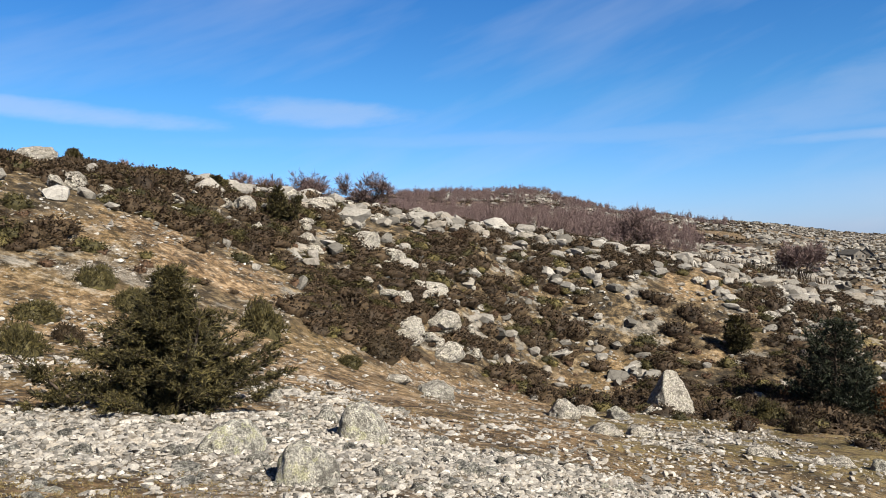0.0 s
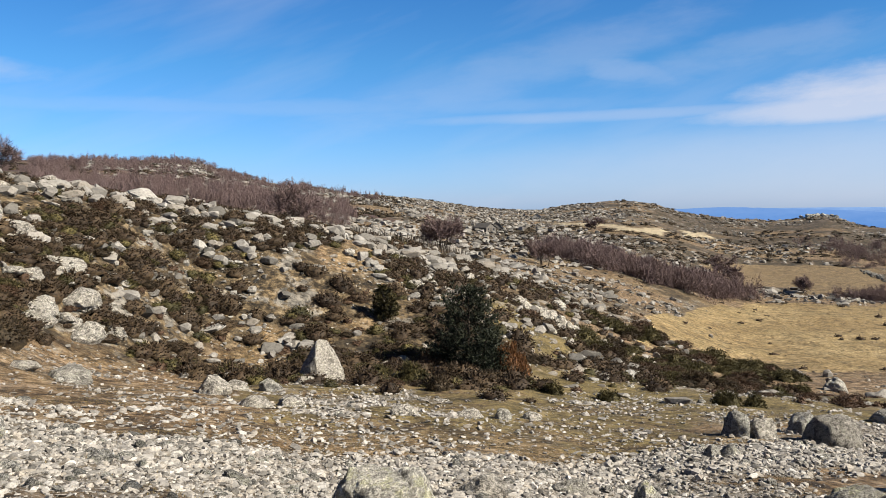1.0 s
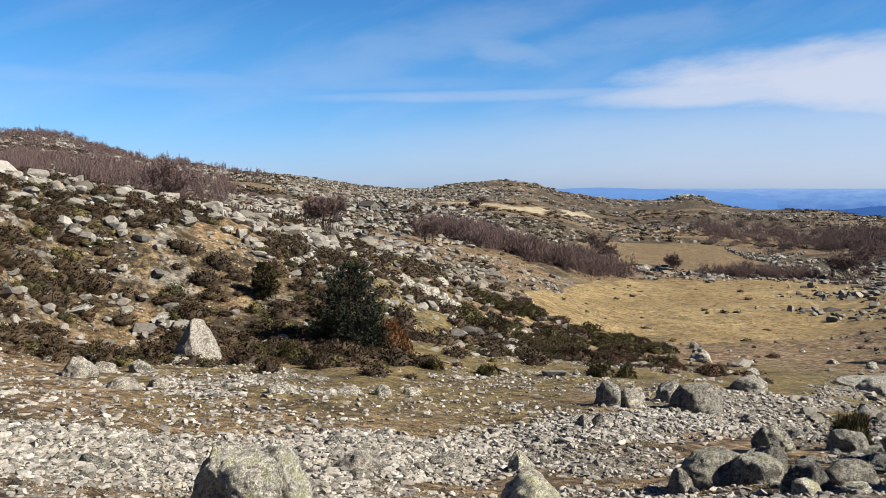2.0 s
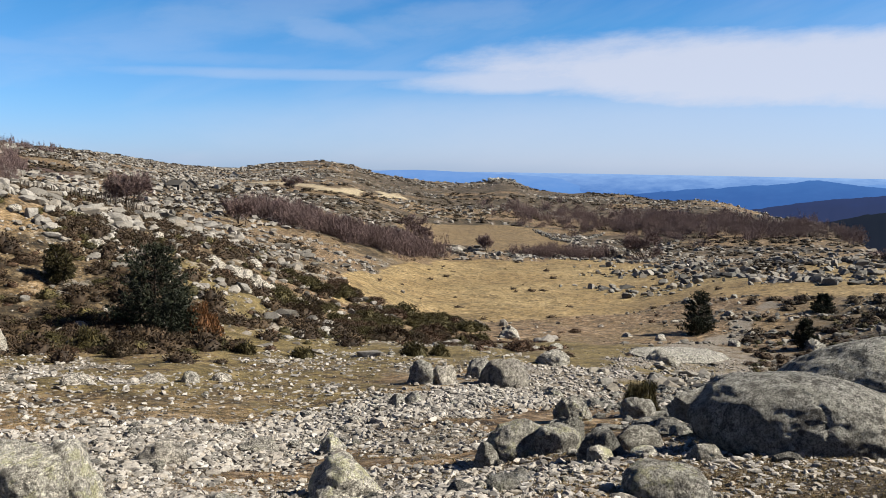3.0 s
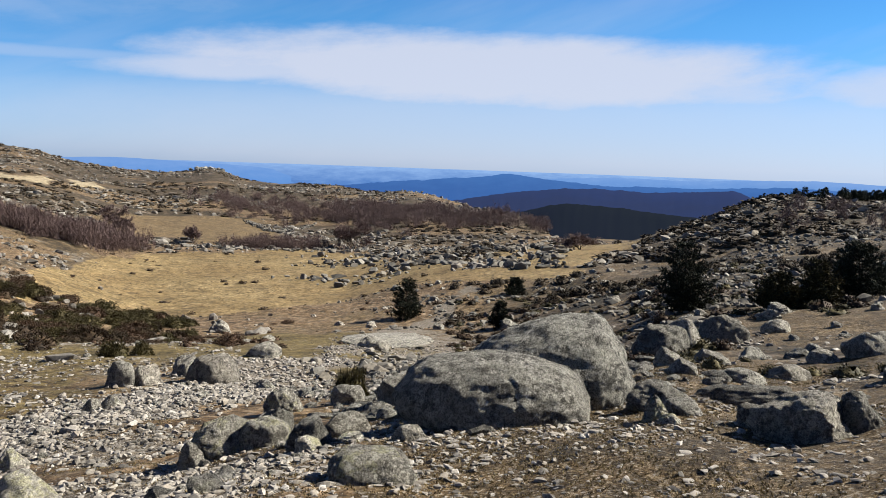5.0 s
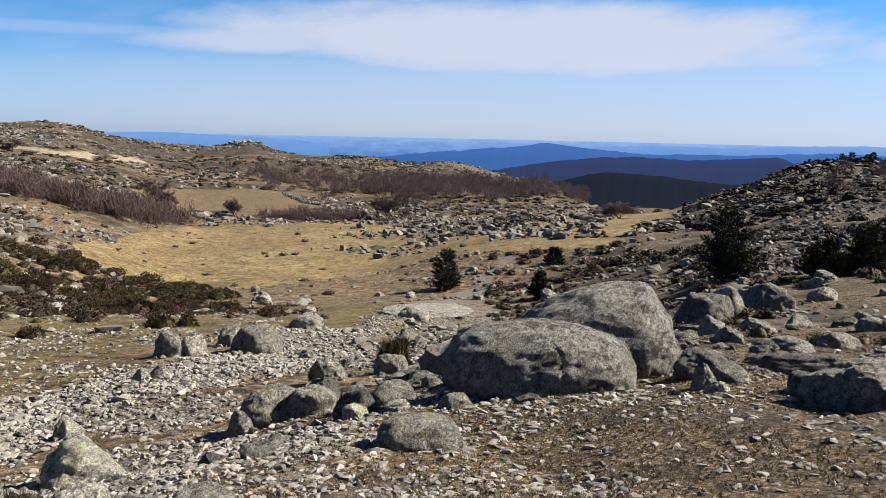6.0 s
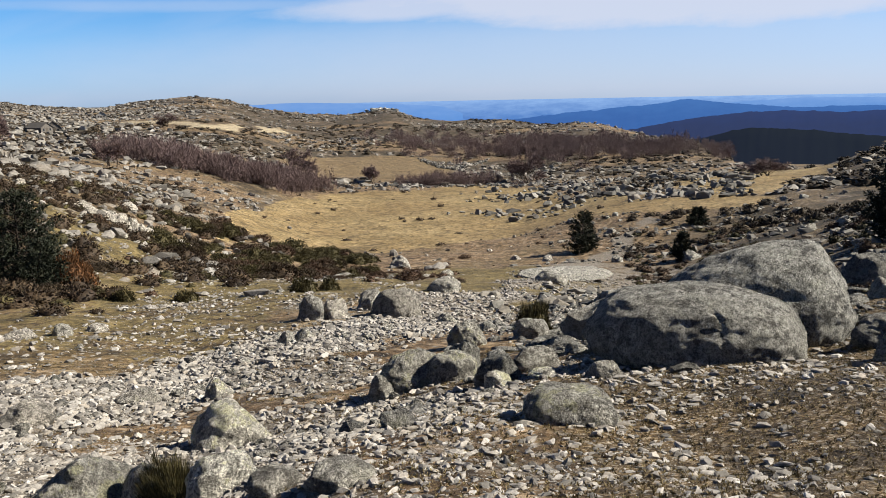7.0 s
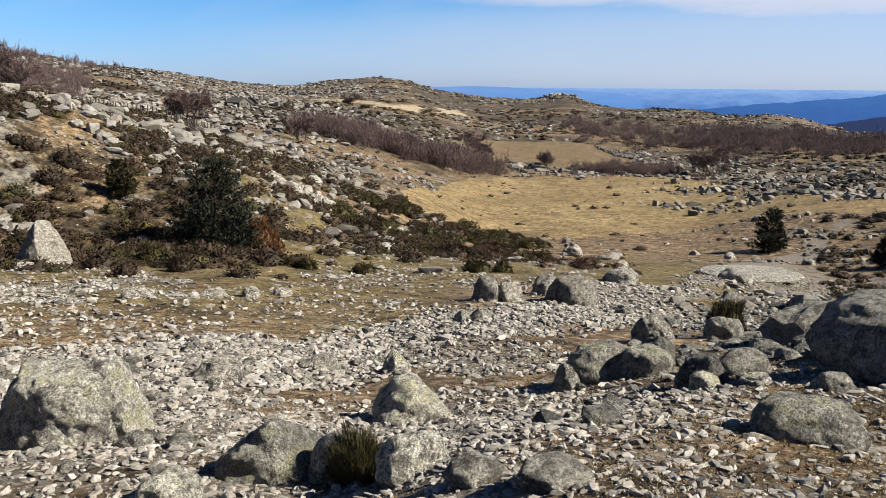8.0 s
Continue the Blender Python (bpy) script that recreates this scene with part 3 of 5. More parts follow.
# ---- far country: ridges and the hazy plain, several kilometres off ----
def ridge(name, label, far, crest, mat, foot, rough_m, seed):
    """A far ridge: crest is a few (bearing, slope to the eye) pairs."""
    az = np.arange(crest[0][0], crest[-1][0] + 0.01, 0.12)
    el = pchip([c[0] for c in crest], [c[1] for c in crest], az)
    rows = []
    for k, (u, w) in enumerate(((0.80, 0.0), (0.86, 0.35), (0.92, 0.68), (0.97, 0.9), (1.0, 1.0), (1.06, 0.4))):
        d = far * u
        top = EYE + el * far
        z = foot + (top - foot) * w + rough_m * fbm(az * 0.35 + seed, np.full(az.shape, k * 0.6), 6) * (0.5 if w == 1.0 else 1.2) + 0.35 * rough_m * fbm(az * 2.3 + seed, np.full(az.shape, k * 2.1), 4)
        rows.append(np.stack([d * np.sin(np.radians(az)), d * np.cos(np.radians(az)), z], -1))
    n = len(az)
    verts = np.concatenate(rows)
    i, j = np.meshgrid(np.arange(len(rows) - 1), np.arange(n - 1), indexing="ij")
    faces = np.stack([i * n + j, i * n + j + 1, (i + 1) * n + j + 1, (i + 1) * n + j], -1).reshape(-1, 4)
    return tagged(mesh_object(name, verts, faces, mat), label, "mountain", kind="structure")


def haze_glow_material(name, low, high, z0, z1, glow, base):
    """Far country that glows: blue air haze painted as emission, paler towards the top."""
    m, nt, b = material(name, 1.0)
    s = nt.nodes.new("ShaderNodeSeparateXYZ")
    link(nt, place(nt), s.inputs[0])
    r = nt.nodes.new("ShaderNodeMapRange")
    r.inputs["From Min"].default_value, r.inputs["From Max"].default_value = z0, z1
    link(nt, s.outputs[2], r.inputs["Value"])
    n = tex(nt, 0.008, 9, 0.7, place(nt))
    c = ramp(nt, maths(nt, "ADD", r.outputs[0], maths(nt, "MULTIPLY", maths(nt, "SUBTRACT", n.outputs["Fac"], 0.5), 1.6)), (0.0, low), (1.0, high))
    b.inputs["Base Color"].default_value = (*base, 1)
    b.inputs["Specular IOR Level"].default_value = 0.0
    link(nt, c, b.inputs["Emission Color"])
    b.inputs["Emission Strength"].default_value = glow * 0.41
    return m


# haze colours emitted by the plain and ridges, in place of real air
PLAIN_BLUE = haze_glow_material("hazy_plain", (0.065, 0.19, 0.52), (0.26, 0.44, 0.78), -150, -40, 1.0, (0.02, 0.03, 0.05))
RIDGE_PALE = haze_glow_material("palest_ridge", (0.09, 0.25, 0.62), (0.17, 0.33, 0.68), -140, -40, 1.0, (0.02, 0.03, 0.05))
RIDGE_BLUE = haze_glow_material("blue_ridge", (0.045, 0.14, 0.42), (0.062, 0.185, 0.50), -150, -50, 1.0, (0.004, 0.005, 0.008))
RIDGE_NAVY = haze_glow_material("navy_ridge", (0.030, 0.048, 0.125), (0.030, 0.055, 0.165), -160, -70, 1.0, (0.004, 0.004, 0.006))
RIDGE_PINE = haze_glow_material("wooded_ridge", (0.011, 0.016, 0.034), (0.009, 0.014, 0.027), -120, -60, 1.0, (0.004, 0.005, 0.004))

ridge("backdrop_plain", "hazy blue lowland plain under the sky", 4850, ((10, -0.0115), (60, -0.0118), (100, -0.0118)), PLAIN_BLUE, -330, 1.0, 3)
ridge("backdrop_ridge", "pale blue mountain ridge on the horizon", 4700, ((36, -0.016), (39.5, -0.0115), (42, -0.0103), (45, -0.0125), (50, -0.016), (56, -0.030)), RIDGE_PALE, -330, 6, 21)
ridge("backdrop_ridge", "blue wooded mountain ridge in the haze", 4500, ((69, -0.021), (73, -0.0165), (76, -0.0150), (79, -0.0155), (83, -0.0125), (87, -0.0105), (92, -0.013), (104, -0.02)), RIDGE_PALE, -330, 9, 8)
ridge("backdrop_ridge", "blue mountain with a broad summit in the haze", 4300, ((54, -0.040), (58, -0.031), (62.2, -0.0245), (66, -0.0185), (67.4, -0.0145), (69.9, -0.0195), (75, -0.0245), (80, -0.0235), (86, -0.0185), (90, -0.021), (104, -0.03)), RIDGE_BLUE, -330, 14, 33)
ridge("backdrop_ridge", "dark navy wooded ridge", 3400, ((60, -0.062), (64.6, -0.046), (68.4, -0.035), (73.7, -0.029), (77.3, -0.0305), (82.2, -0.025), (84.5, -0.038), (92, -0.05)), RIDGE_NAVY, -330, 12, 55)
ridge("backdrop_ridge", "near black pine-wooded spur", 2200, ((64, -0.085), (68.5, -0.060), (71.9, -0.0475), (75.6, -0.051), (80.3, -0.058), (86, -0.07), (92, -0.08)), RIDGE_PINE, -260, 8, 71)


# ---- makers ----
BALLS = {}


def ball(level):
    """Corners and triangles of a unit icosphere."""
    if level not in BALLS:
        bm = bmesh.new()
        bmesh.ops.create_icosphere(bm, subdivisions=level, radius=1.0)
        bm.verts.index_update()
        BALLS[level] = (np.array([v.co[:] for v in bm.verts]), np.array([[v.index for v in f.verts] for f in bm.faces]))
        bm.free()
    return BALLS[level]


cube_lattice = np.random.RandomState(11).rand(32, 32, 32)


def noise3(p):
    q = np.floor(p).astype(int)
    f = p - q
    f = f * f * (3 - 2 * f)
    q0, q1 = q % 32, (q + 1) % 32
    out = 0
    for a, wa in ((q0[:, 0], 1 - f[:, 0]), (q1[:, 0], f[:, 0])):
        for b, wb in ((q0[:, 1], 1 - f[:, 1]), (q1[:, 1], f[:, 1])):
            for c, wc in ((q0[:, 2], 1 - f[:, 2]), (q1[:, 2], f[:, 2])):
                out = out + cube_lattice[a, b, c] * wa * wb * wc
    return out - 0.5


def fbm3(p, octaves=4):
    return sum(noise3(p * 2 ** k + 3.7 * k) * 0.5 ** k for k in range(octaves))


def rock_shape(level, seed, edge=7.0, cuts=9, rough=0.10, cleft=None, faces=()):
    """A rock filling about -1..1: blunt planes met by rounded (low edge) or sharp (high edge) arrises."""
    rng = np.random.RandomState(seed)
    v, f = ball(level)
    planes = [(np.array(n, float) / np.linalg.norm(n), d) for *n, d in faces]
    for k in range(cuts + 6 if cuts else 0):
        n = rng.normal(size=3)
        n[2] = abs(n[2]) * 0.8
        planes.append((n / np.linalg.norm(n), rng.uniform(max(0.50, 0.80 - 0.009 * edge), max(0.80, 0.95 - 0.004 * edge))))
    s = 1.0 + sum((np.maximum(v @ n, 0) / d) ** edge for n, d in planes)
    r = s ** (-1.0 / edge)
    p = v * r[:, None]
    p = p / np.percentile(np.abs(p), 99, axis=0)
    lump = fbm3(v * 1.3 + seed * 1.9, 3) * rough * 2.2 + fbm3(p * 3.3 + seed, 5) * rough * 1.5
    if level >= 5:
        lump = lump + fbm3(p * 9.0 + seed, 4) * rough * 0.45
    if cleft is not None:
        n, off, deep, wide = cleft
        n = np.array(n, float) / np.linalg.norm(n)
        gap = (p @ n - off + 0.10 * fbm3(p * 2.5 + 8, 3)) / wide
        lump = lump - deep * np.exp(-gap * gap) * (p[:, 2] > -0.9)
    if level <= 2:
        lump = lump + rng.uniform(-0.30, 0.12, len(p)) * (0.9 if level == 1 else 0.45)
    return p * (1 + lump)[:, None], f


def boulder(x, y, wide, high, label, seed, deep=None, turn=None, edge=6.0, cuts=8, rough=0.10, mat=None, level=4, sink=0.55, lean=0.0, name="boulder", cleft=None, group="", faces=()):
    """One boulder whose front foot is at x, y seen from the path; it lies sunk in the ground."""
    deep = deep or wide * 0.8
    d = math.hypot(x, y)
    cx, cy = x * (1 + 0.42 * deep / d), y * (1 + 0.42 * deep / d)
    turn = -math.degrees(math.atan2(x, y)) if turn is None else turn
    edge = edge * 2.6
    p, f = rock_shape(level, seed, edge, cuts, rough, cleft, faces)
    high = max(0.45 * high, high - 0.33 * deep * max(0.0, EYE - 0.3 - float(ground_z(x, y))) / d)
    p = p * np.array([wide / 2, deep / 2, high * (1 + sink) / 2])
    ob = mesh_object(name, p, f, mat or GRANITE, smooth_faces=level > 3)
    base = float(ground_z(x, y))
    ob.matrix_world = pose(cx, cy, base + high - high * (1 + sink) / 2, 0, lean, turn)
    return tagged(ob, label, "rock", group)


def hull_rock(x, y, corners, label, seed, mat, turn=None):
    """A block with broken flat faces: the hull of a few corners, its edges worn."""
    bm = bmesh.new()
    for c in corners:
        bm.verts.new(c)
    bmesh.ops.convex_hull(bm, input=bm.verts[:])
    bmesh.ops.bevel(bm, geom=bm.edges[:], offset=0.05, segments=2, affect="EDGES", profile=0.6)
    bmesh.ops.triangulate(bm, faces=bm.faces[:])
    bmesh.ops.subdivide_edges(bm, edges=bm.edges[:], cuts=3, use_grid_fill=True)
    p = np.array([v.co[:] for v in bm.verts])
    n = np.array([v.normal[:] for v in bm.verts])
    p = p + n * (0.12 * fbm3(p * 2.2 + seed, 5))[:, None]
    for v, q in zip(bm.verts, p):
        v.co = q
    me = bpy.data.meshes.new("boulder")
    bm.to_mesh(me)
    bm.free()
    me.materials.append(mat)
    ob = new("boulder", me)
    ob.matrix_world = pose(x, y, float(ground_z(x, y)), 0, 0, -math.degrees(math.atan2(x, y)) if turn is None else turn)
    return tagged(ob, label, "rock")


def sprays(rng, base, way, length, width, blades, spread):
    """Needle or twig sprays: thin triangles fanned out round given ways, one row of corners a spray."""
    n = len(base)
    b = np.repeat(base, blades, 0)
    w = np.repeat(way, blades, 0) + rng.normal(size=(n * blades, 3)) * spread
    w /= np.linalg.norm(w, axis=1)[:, None]
    side = np.cross(w, rng.normal(size=w.shape))
    side /= np.linalg.norm(side, axis=1)[:, None] + 1e-9
    l = np.repeat(np.broadcast_to(length, (n,)), blades)[:, None] * rng.uniform(0.6, 1.15, (n * blades, 1))
    tip = b + w * l
    half = side * np.repeat(np.broadcast_to(width, (n,)), blades)[:, None] * 0.5
    mid = b + w * l * 0.45
    verts = np.stack([b, mid + half, tip, mid - half], 1).reshape(-1, 3)
    k = np.arange(n * blades)[:, None] * 4
    return verts, np.concatenate([k, k + 1, k + 2, k + 3], 1)


def mound_mesh(seed, count, size, blade, blades=5, tall=0.5, upright=0.5):
    """A cushion shrub one metre wide: sprays over a lumpy low dome."""
    rng = np.random.RandomState(seed)
    v = rng.normal(size=(count, 3))
    v[:, 2] = np.abs(v[:, 2])
    v /= np.linalg.norm(v, axis=1)[:, None]
    r = 0.5 * (0.86 + 0.55 * fbm3(v * 2.1 + seed, 3)) * rng.uniform(0.72, 1.0, count)
    base = v * r[:, None] * np.array([1, 1, tall * 2])
    way = v * np.array([1, 1, 0.8]) + np.array([0, 0, upright])
    # the dense woody inside, a lumpy dome
    t, h = np.meshgrid(np.arange(14) / 14 * 2 * np.pi, np.array([-0.75, -0.1, 0.45, 0.95, 1.4]))
    w = np.stack([np.cos(t) * np.cos(h), np.sin(t) * np.cos(h), np.sin(h)], -1).reshape(-1, 3)
    dome = w * (0.5 * (0.66 + 0.6 * fbm3(w * 2.1 + seed, 3)) + 0.05 * noise3(w * 7 + seed))[:, None] * np.array([1, 1, tall * 2])
    i, j = np.meshgrid(np.arange(4), np.arange(14), indexing="ij")
    j2 = (j + 1) % 14
    quads = np.stack([i * 14 + j, i * 14 + j2, (i + 1) * 14 + j2, (i + 1) * 14 + j], -1).reshape(-1, 4)
    return join([(dome, quads), sprays(rng, base, way, size, blade, blades, 0.42)])


def tube(path, radii, sides=5):
    """A tapering tube along points."""
    path = np.asarray(path, float)
    way = np.gradient(path, axis=0)
    way /= np.linalg.norm(way, axis=1)[:, None] + 1e-9
    ref = np.where(np.abs(way[:, 2:3]) > 0.9, np.array([[1.0, 0, 0]]), np.array([[0, 0, 1.0]]))
    u = np.cross(way, ref)
    u /= np.linalg.norm(u, axis=1)[:, None] + 1e-9
    w = np.cross(way, u)
    t = np.arange(sides) / sides * 2 * np.pi
    ring = path[:, None] + (u[:, None] * np.cos(t)[None, :, None] + w[:, None] * np.sin(t)[None, :, None]) * np.asarray(radii)[:, None, None]
    n = len(path)
    i, j = np.meshgrid(np.arange(n - 1), np.arange(sides), indexing="ij")
    j2 = (j + 1) % sides
    return ring.reshape(-1, 3), np.stack([i * sides + j, i * sides + j2, (i + 1) * sides + j2, (i + 1) * sides + j], -1).reshape(-1, 4)


def join(pieces):
    verts, faces, n = [], [], 0
    for v, f in pieces:
        verts.append(v)
        faces.append(np.asarray(f) + n)
        n += len(v)
    return np.concatenate(verts), np.concatenate(faces)


def conifer_meshes(seed, high, wide, limbs, needle, blade, lift, shape, step=0.13, blades=7, leaders=1, ragged=(0.6, 1.12), loose=0.055, fan=0.5):
    """Trunk with limbs, and needle sprays, of a juniper or pine. shape gives the crown's reach over its height."""
    rng = np.random.RandomState(seed)
    wood, base, way = [], [], []
    for q in range(leaders):
        foot = np.array([rng.normal() * 0.15 * wide, rng.normal() * 0.15 * wide, -0.15]) if q else np.array([0, 0, -0.15])
        tall = high * (1.0 if q == 0 else rng.uniform(0.42, 0.74))
        bend = rng.normal(size=2) * 0.05 * high + (foot[:2] * 0.9 if q else 0)
        s = np.linspace(0, 1, 9)
        stem = foot + np.stack([bend[0] * s ** 1.5, bend[1] * s ** 1.5, (tall + 0.15) * s], -1)
        wood.append(tube(stem, 0.022 * tall * (1 - s) ** 0.8 + 0.012, 6))
        for k in range(limbs if leaders == 1 else limbs // 2 if q == 0 else limbs // 2 // (leaders - 1)):
            t = rng.uniform(0.02, 0.99) ** 0.85
            root = np.array([np.interp(t, s, stem[:, c]) for c in range(3)])
            turn = rng.uniform(0, 2 * np.pi)
            reach = wide * (0.5 if q == 0 else 0.27) * shape(t) * rng.uniform(*ragged) + 0.06
            u = np.linspace(0, 1, 6)
            out = np.array([math.cos(turn), math.sin(turn)])
            rise = lift * (0.4 + 0.8 * t) + rng.normal() * 0.12
            line = root + np.stack([out[0] * reach * u, out[1] * reach * u, reach * (rise * u + 0.18 * u * u)], -1)
            wood.append(tube(line, 0.009 * reach * (1.1 - u) + 0.004, 3))
            n = max(3, int(reach / step))
            w = rng.uniform(0.1, 1.0, n) ** 0.6
            pos = np.stack([np.interp(w, u, line[:, c]) for c in range(3)], -1) + rng.normal(size=(n, 3)) * loose * wide * np.array([1, 1, 0.5]) * 0.5
            base.append(pos)
            way.append(np.stack([np.full(n, out[0]), np.full(n, out[1]), np.full(n, rise + 0.35)], -1) + rng.normal(size=(n, 3)) * 0.45)
    base, way = np.concatenate(base), np.concatenate(way)
    way /= np.linalg.norm(way, axis=1)[:, None]
    keep = base[:, 2] > 0.03
    return join(wood), sprays(rng, base[keep], way[keep], needle, blade, blades, fan)


def bare_tree_meshes(seed, high, wide, stems=1, twigs=900):
    """A leafless beech: forked limbs, and a haze of twigs."""
    rng = np.random.RandomState(seed)
    wood, tips = [], []

    def grow(root, way, length, radius, depth):
        u = np.linspace(0, 1, 4)
        bend = rng.normal(size=3) * 0.14 * length
        line = root + way * length * u[:, None] + bend * (u * u)[:, None]
        wood.append(tube(line, radius * (1 - 0.45 * u), 5 if depth == 0 else 3))
        if depth >= 2:
            tips.append((line[1:], way))
        if depth < 4:
            for k in range(rng.randint(3, 5) if depth < 2 else rng.randint(2, 4)):
                w = way + rng.normal(size=3) * (0.42 if depth else 0.5) * np.array([wide / high * 1.5, wide / high * 1.5, 0.7])
                w[2] = abs(w[2]) * 0.8 + 0.15
                at_u = rng.uniform(0.45, 1.0)
                grow(np.array([np.interp(at_u, u, line[:, c]) for c in range(3)]), w / np.linalg.norm(w), length * rng.uniform(0.6, 0.8), radius * 0.52, depth + 1)

    for s in range(stems):
        w = np.array([rng.normal() * 0.32 * (stems > 1), rng.normal() * 0.32 * (stems > 1), 1.0])
        grow(np.array([rng.normal() * 0.2 * (stems > 1), rng.normal() * 0.2 * (stems > 1), -0.2]), w / np.linalg.norm(w), high * (0.33 if stems == 1 else 0.24), high * (0.020 if stems == 1 else 0.012), 0)
    base = np.concatenate([t[0] for t in tips])
    way = np.concatenate([np.repeat(t[1][None], len(t[0]), 0) for t in tips])
    pick = rng.randint(0, len(base), twigs)
    wv, wf = join(wood)
    zmax = wv[:, 2].max()
    tv, tf = sprays(rng, base[pick], way[pick] + np.array([0, 0, 0.2]), high * 0.10, high * 0.0055, 4, 0.65)
    fit = np.array([1, 1, high / zmax * 0.95])
    across = np.percentile(np.abs(wv[:, :2]), 98)
    fit[:2] = wide / 2 / across
    return (wv * fit, wf), (tv * fit, tf)


def plant(name, label, category, x, y, wood, leaves, leaf_mat, turn=0.0, group="", down=0.05):
    """A tree or bush: an empty at its foot with trunk and crown."""
    root = new(name)
    root.matrix_world = pose(x, y, float(ground_z(x, y)) - down, 0, 0, turn)
    mesh_object("trunk", *wood, BARK, root)
    mesh_object("crown", *leaves, leaf_mat, root)
    return tagged(root, label, category, group)


def scatter(rng, count, a0, a1, d0, d1, power, density):
    """Places on the plan: bearing, distance, thinned by a density function."""
    got = []
    total = 0
    while total < count:
        a = np.radians(rng.uniform(a0, a1, count * 2))
        d = (d0 ** power + (d1 ** power - d0 ** power) * rng.rand(count * 2)) ** (1 / power)
        x, y = d * np.sin(a), d * np.cos(a)
        keep = rng.rand(count * 2) < density(x, y)
        got.append(np.stack([x[keep], y[keep]], -1))
        total += keep.sum()
    return np.concatenate(got)[:count]


HULLS = {}


def shard(seed, corners):
    """A broken stone filling about -1..1: the hull of a few random corners, blocky and sharp."""
    if (seed, corners) not in HULLS:
        rng = np.random.RandomState(seed)
        bm = bmesh.new()
        for k in range(corners):
            q = rng.normal(size=3)
            q /= np.abs(q).max() ** 0.35 * np.linalg.norm(q) ** 0.65
            bm.verts.new(q * rng.uniform(0.80, 1.06))
        made = bmesh.ops.convex_hull(bm, input=bm.verts[:])
        bmesh.ops.delete(bm, geom=[v for v in made["geom_interior"] if isinstance(v, bmesh.types.BMVert)], context="VERTS")
        bmesh.ops.triangulate(bm, faces=bm.faces[:])
        bmesh.ops.recalc_face_normals(bm, faces=bm.faces[:])
        bm.verts.index_update()
        HULLS[seed, corners] = (np.array([v.co[:] for v in bm.verts]), np.array([[v.index for v in f.verts] for f in bm.faces]))
        bm.free()
    return HULLS[seed, corners]


def stone_field(name, label, xy, sizes, mat, seed, corners=14, flat=(0.35, 0.8), sink=0.25, tip=0.30, worn=False):
    """Loose broken stones too many to count, as one mesh."""
    rng = np.random.RandomState(seed)
    pick = rng.randint(0, 14, len(xy))
    ground = ground_z(xy[:, 0], xy[:, 1])
    pieces = []
    for shape in range(14):
        here = pick == shape
        n = int(here.sum())
        if not n:
            continue
        v, f = rock_shape(2, seed * 50 + shape, 22, 11, 0.15) if worn else shard(seed * 50 + shape, corners)
        size = np.stack([sizes[here] * rng.uniform(0.75, 1.45, n), sizes[here] * rng.uniform(0.55, 1.0, n), sizes[here] * rng.uniform(*flat, n)], -1) * 0.5
        v = v[None] * size[:, None]
        t, tilt = rng.uniform(0, 2 * np.pi, n), rng.normal(size=n) * tip
        v = np.stack([v[..., 0], v[..., 1] * np.cos(tilt)[:, None] - v[..., 2] * np.sin(tilt)[:, None], v[..., 1] * np.sin(tilt)[:, None] + v[..., 2] * np.cos(tilt)[:, None]], -1)
        c, s = np.cos(t)[:, None], np.sin(t)[:, None]
        z = ground[here] + size[:, 2] * (1 - 2 * sink)
        v = np.stack([v[..., 0] * c - v[..., 1] * s + xy[here, :1], v[..., 0] * s + v[..., 1] * c + xy[here, 1:], v[..., 2] + z[:, None]], -1)
        pieces.append((v.reshape(-1, 3), (f[None] + (np.arange(n) * v.shape[1])[:, None, None]).reshape(-1, 3)))
    return tagged(mesh_object(name, *join(pieces), mat, smooth_faces=False), label, "stones", kind="stuff")


def copies(meshes, xy, sizes, seed, squash=(0.8, 1.2), lift=0.0):
    """Many turned and scaled copies of a few meshes in one."""
    rng = np.random.RandomState(seed)
    out = []
    z = ground_z(xy[:, 0], xy[:, 1])
    for k in range(len(xy)):
        v, f = meshes[rng.randint(len(meshes))]
        a = rng.uniform(0, 2 * np.pi)
        c, s = math.cos(a), math.sin(a)
        w = v * sizes[k] * np.array([1, 1, rng.uniform(*squash)])
        out.append((np.stack([w[:, 0] * c - w[:, 1] * s + xy[k, 0], w[:, 0] * s + w[:, 1] * c + xy[k, 1], w[:, 2] + z[k] + lift], -1), f))
    return join(out)


# ---- the named boulders and rocks ----
LICHEN_GRANITE = granite_material("lichened_granite", (0.22, 0.204, 0.174), (0.65, 0.615, 0.53), (0.64, 0.62, 0.34), 0.6)
boulder(9.9, 4.15, 2.5, 0.96, "long rounded grey granite boulder with a crack", 3, deep=1.6, edge=1.5, cuts=0, rough=0.045, level=6, sink=0.3, mat=DARK_GRANITE, cleft=((1, 0.3, 0.1), 0.0, 0.045, 0.018), faces=((0.03, 0, 1, 0.62), (0.05, -1, 0.5, 0.80), (0, 1, 0.2, 0.7), (-1, -0.1, 0.35, 0.84), (1, -0.1, 0.4, 0.86), (0, -0.1, -1, 0.7)))
boulder(11.45, 3.95, 2.7, 1.34, "tall rounded granite boulder leaning on another", 17, deep=1.8, edge=1.3, cuts=0, rough=0.05, level=6, sink=0.25, mat=DARK_GRANITE, lean=-4, faces=((-0.35, -0.1, 1, 0.66), (0, -1, 0.4, 0.78), (1, -0.1, 0.25, 0.74), (-1, 0, 0.7, 0.80), (0, 1, 0.1, 0.7), (0, 0, -1, 0.7)))
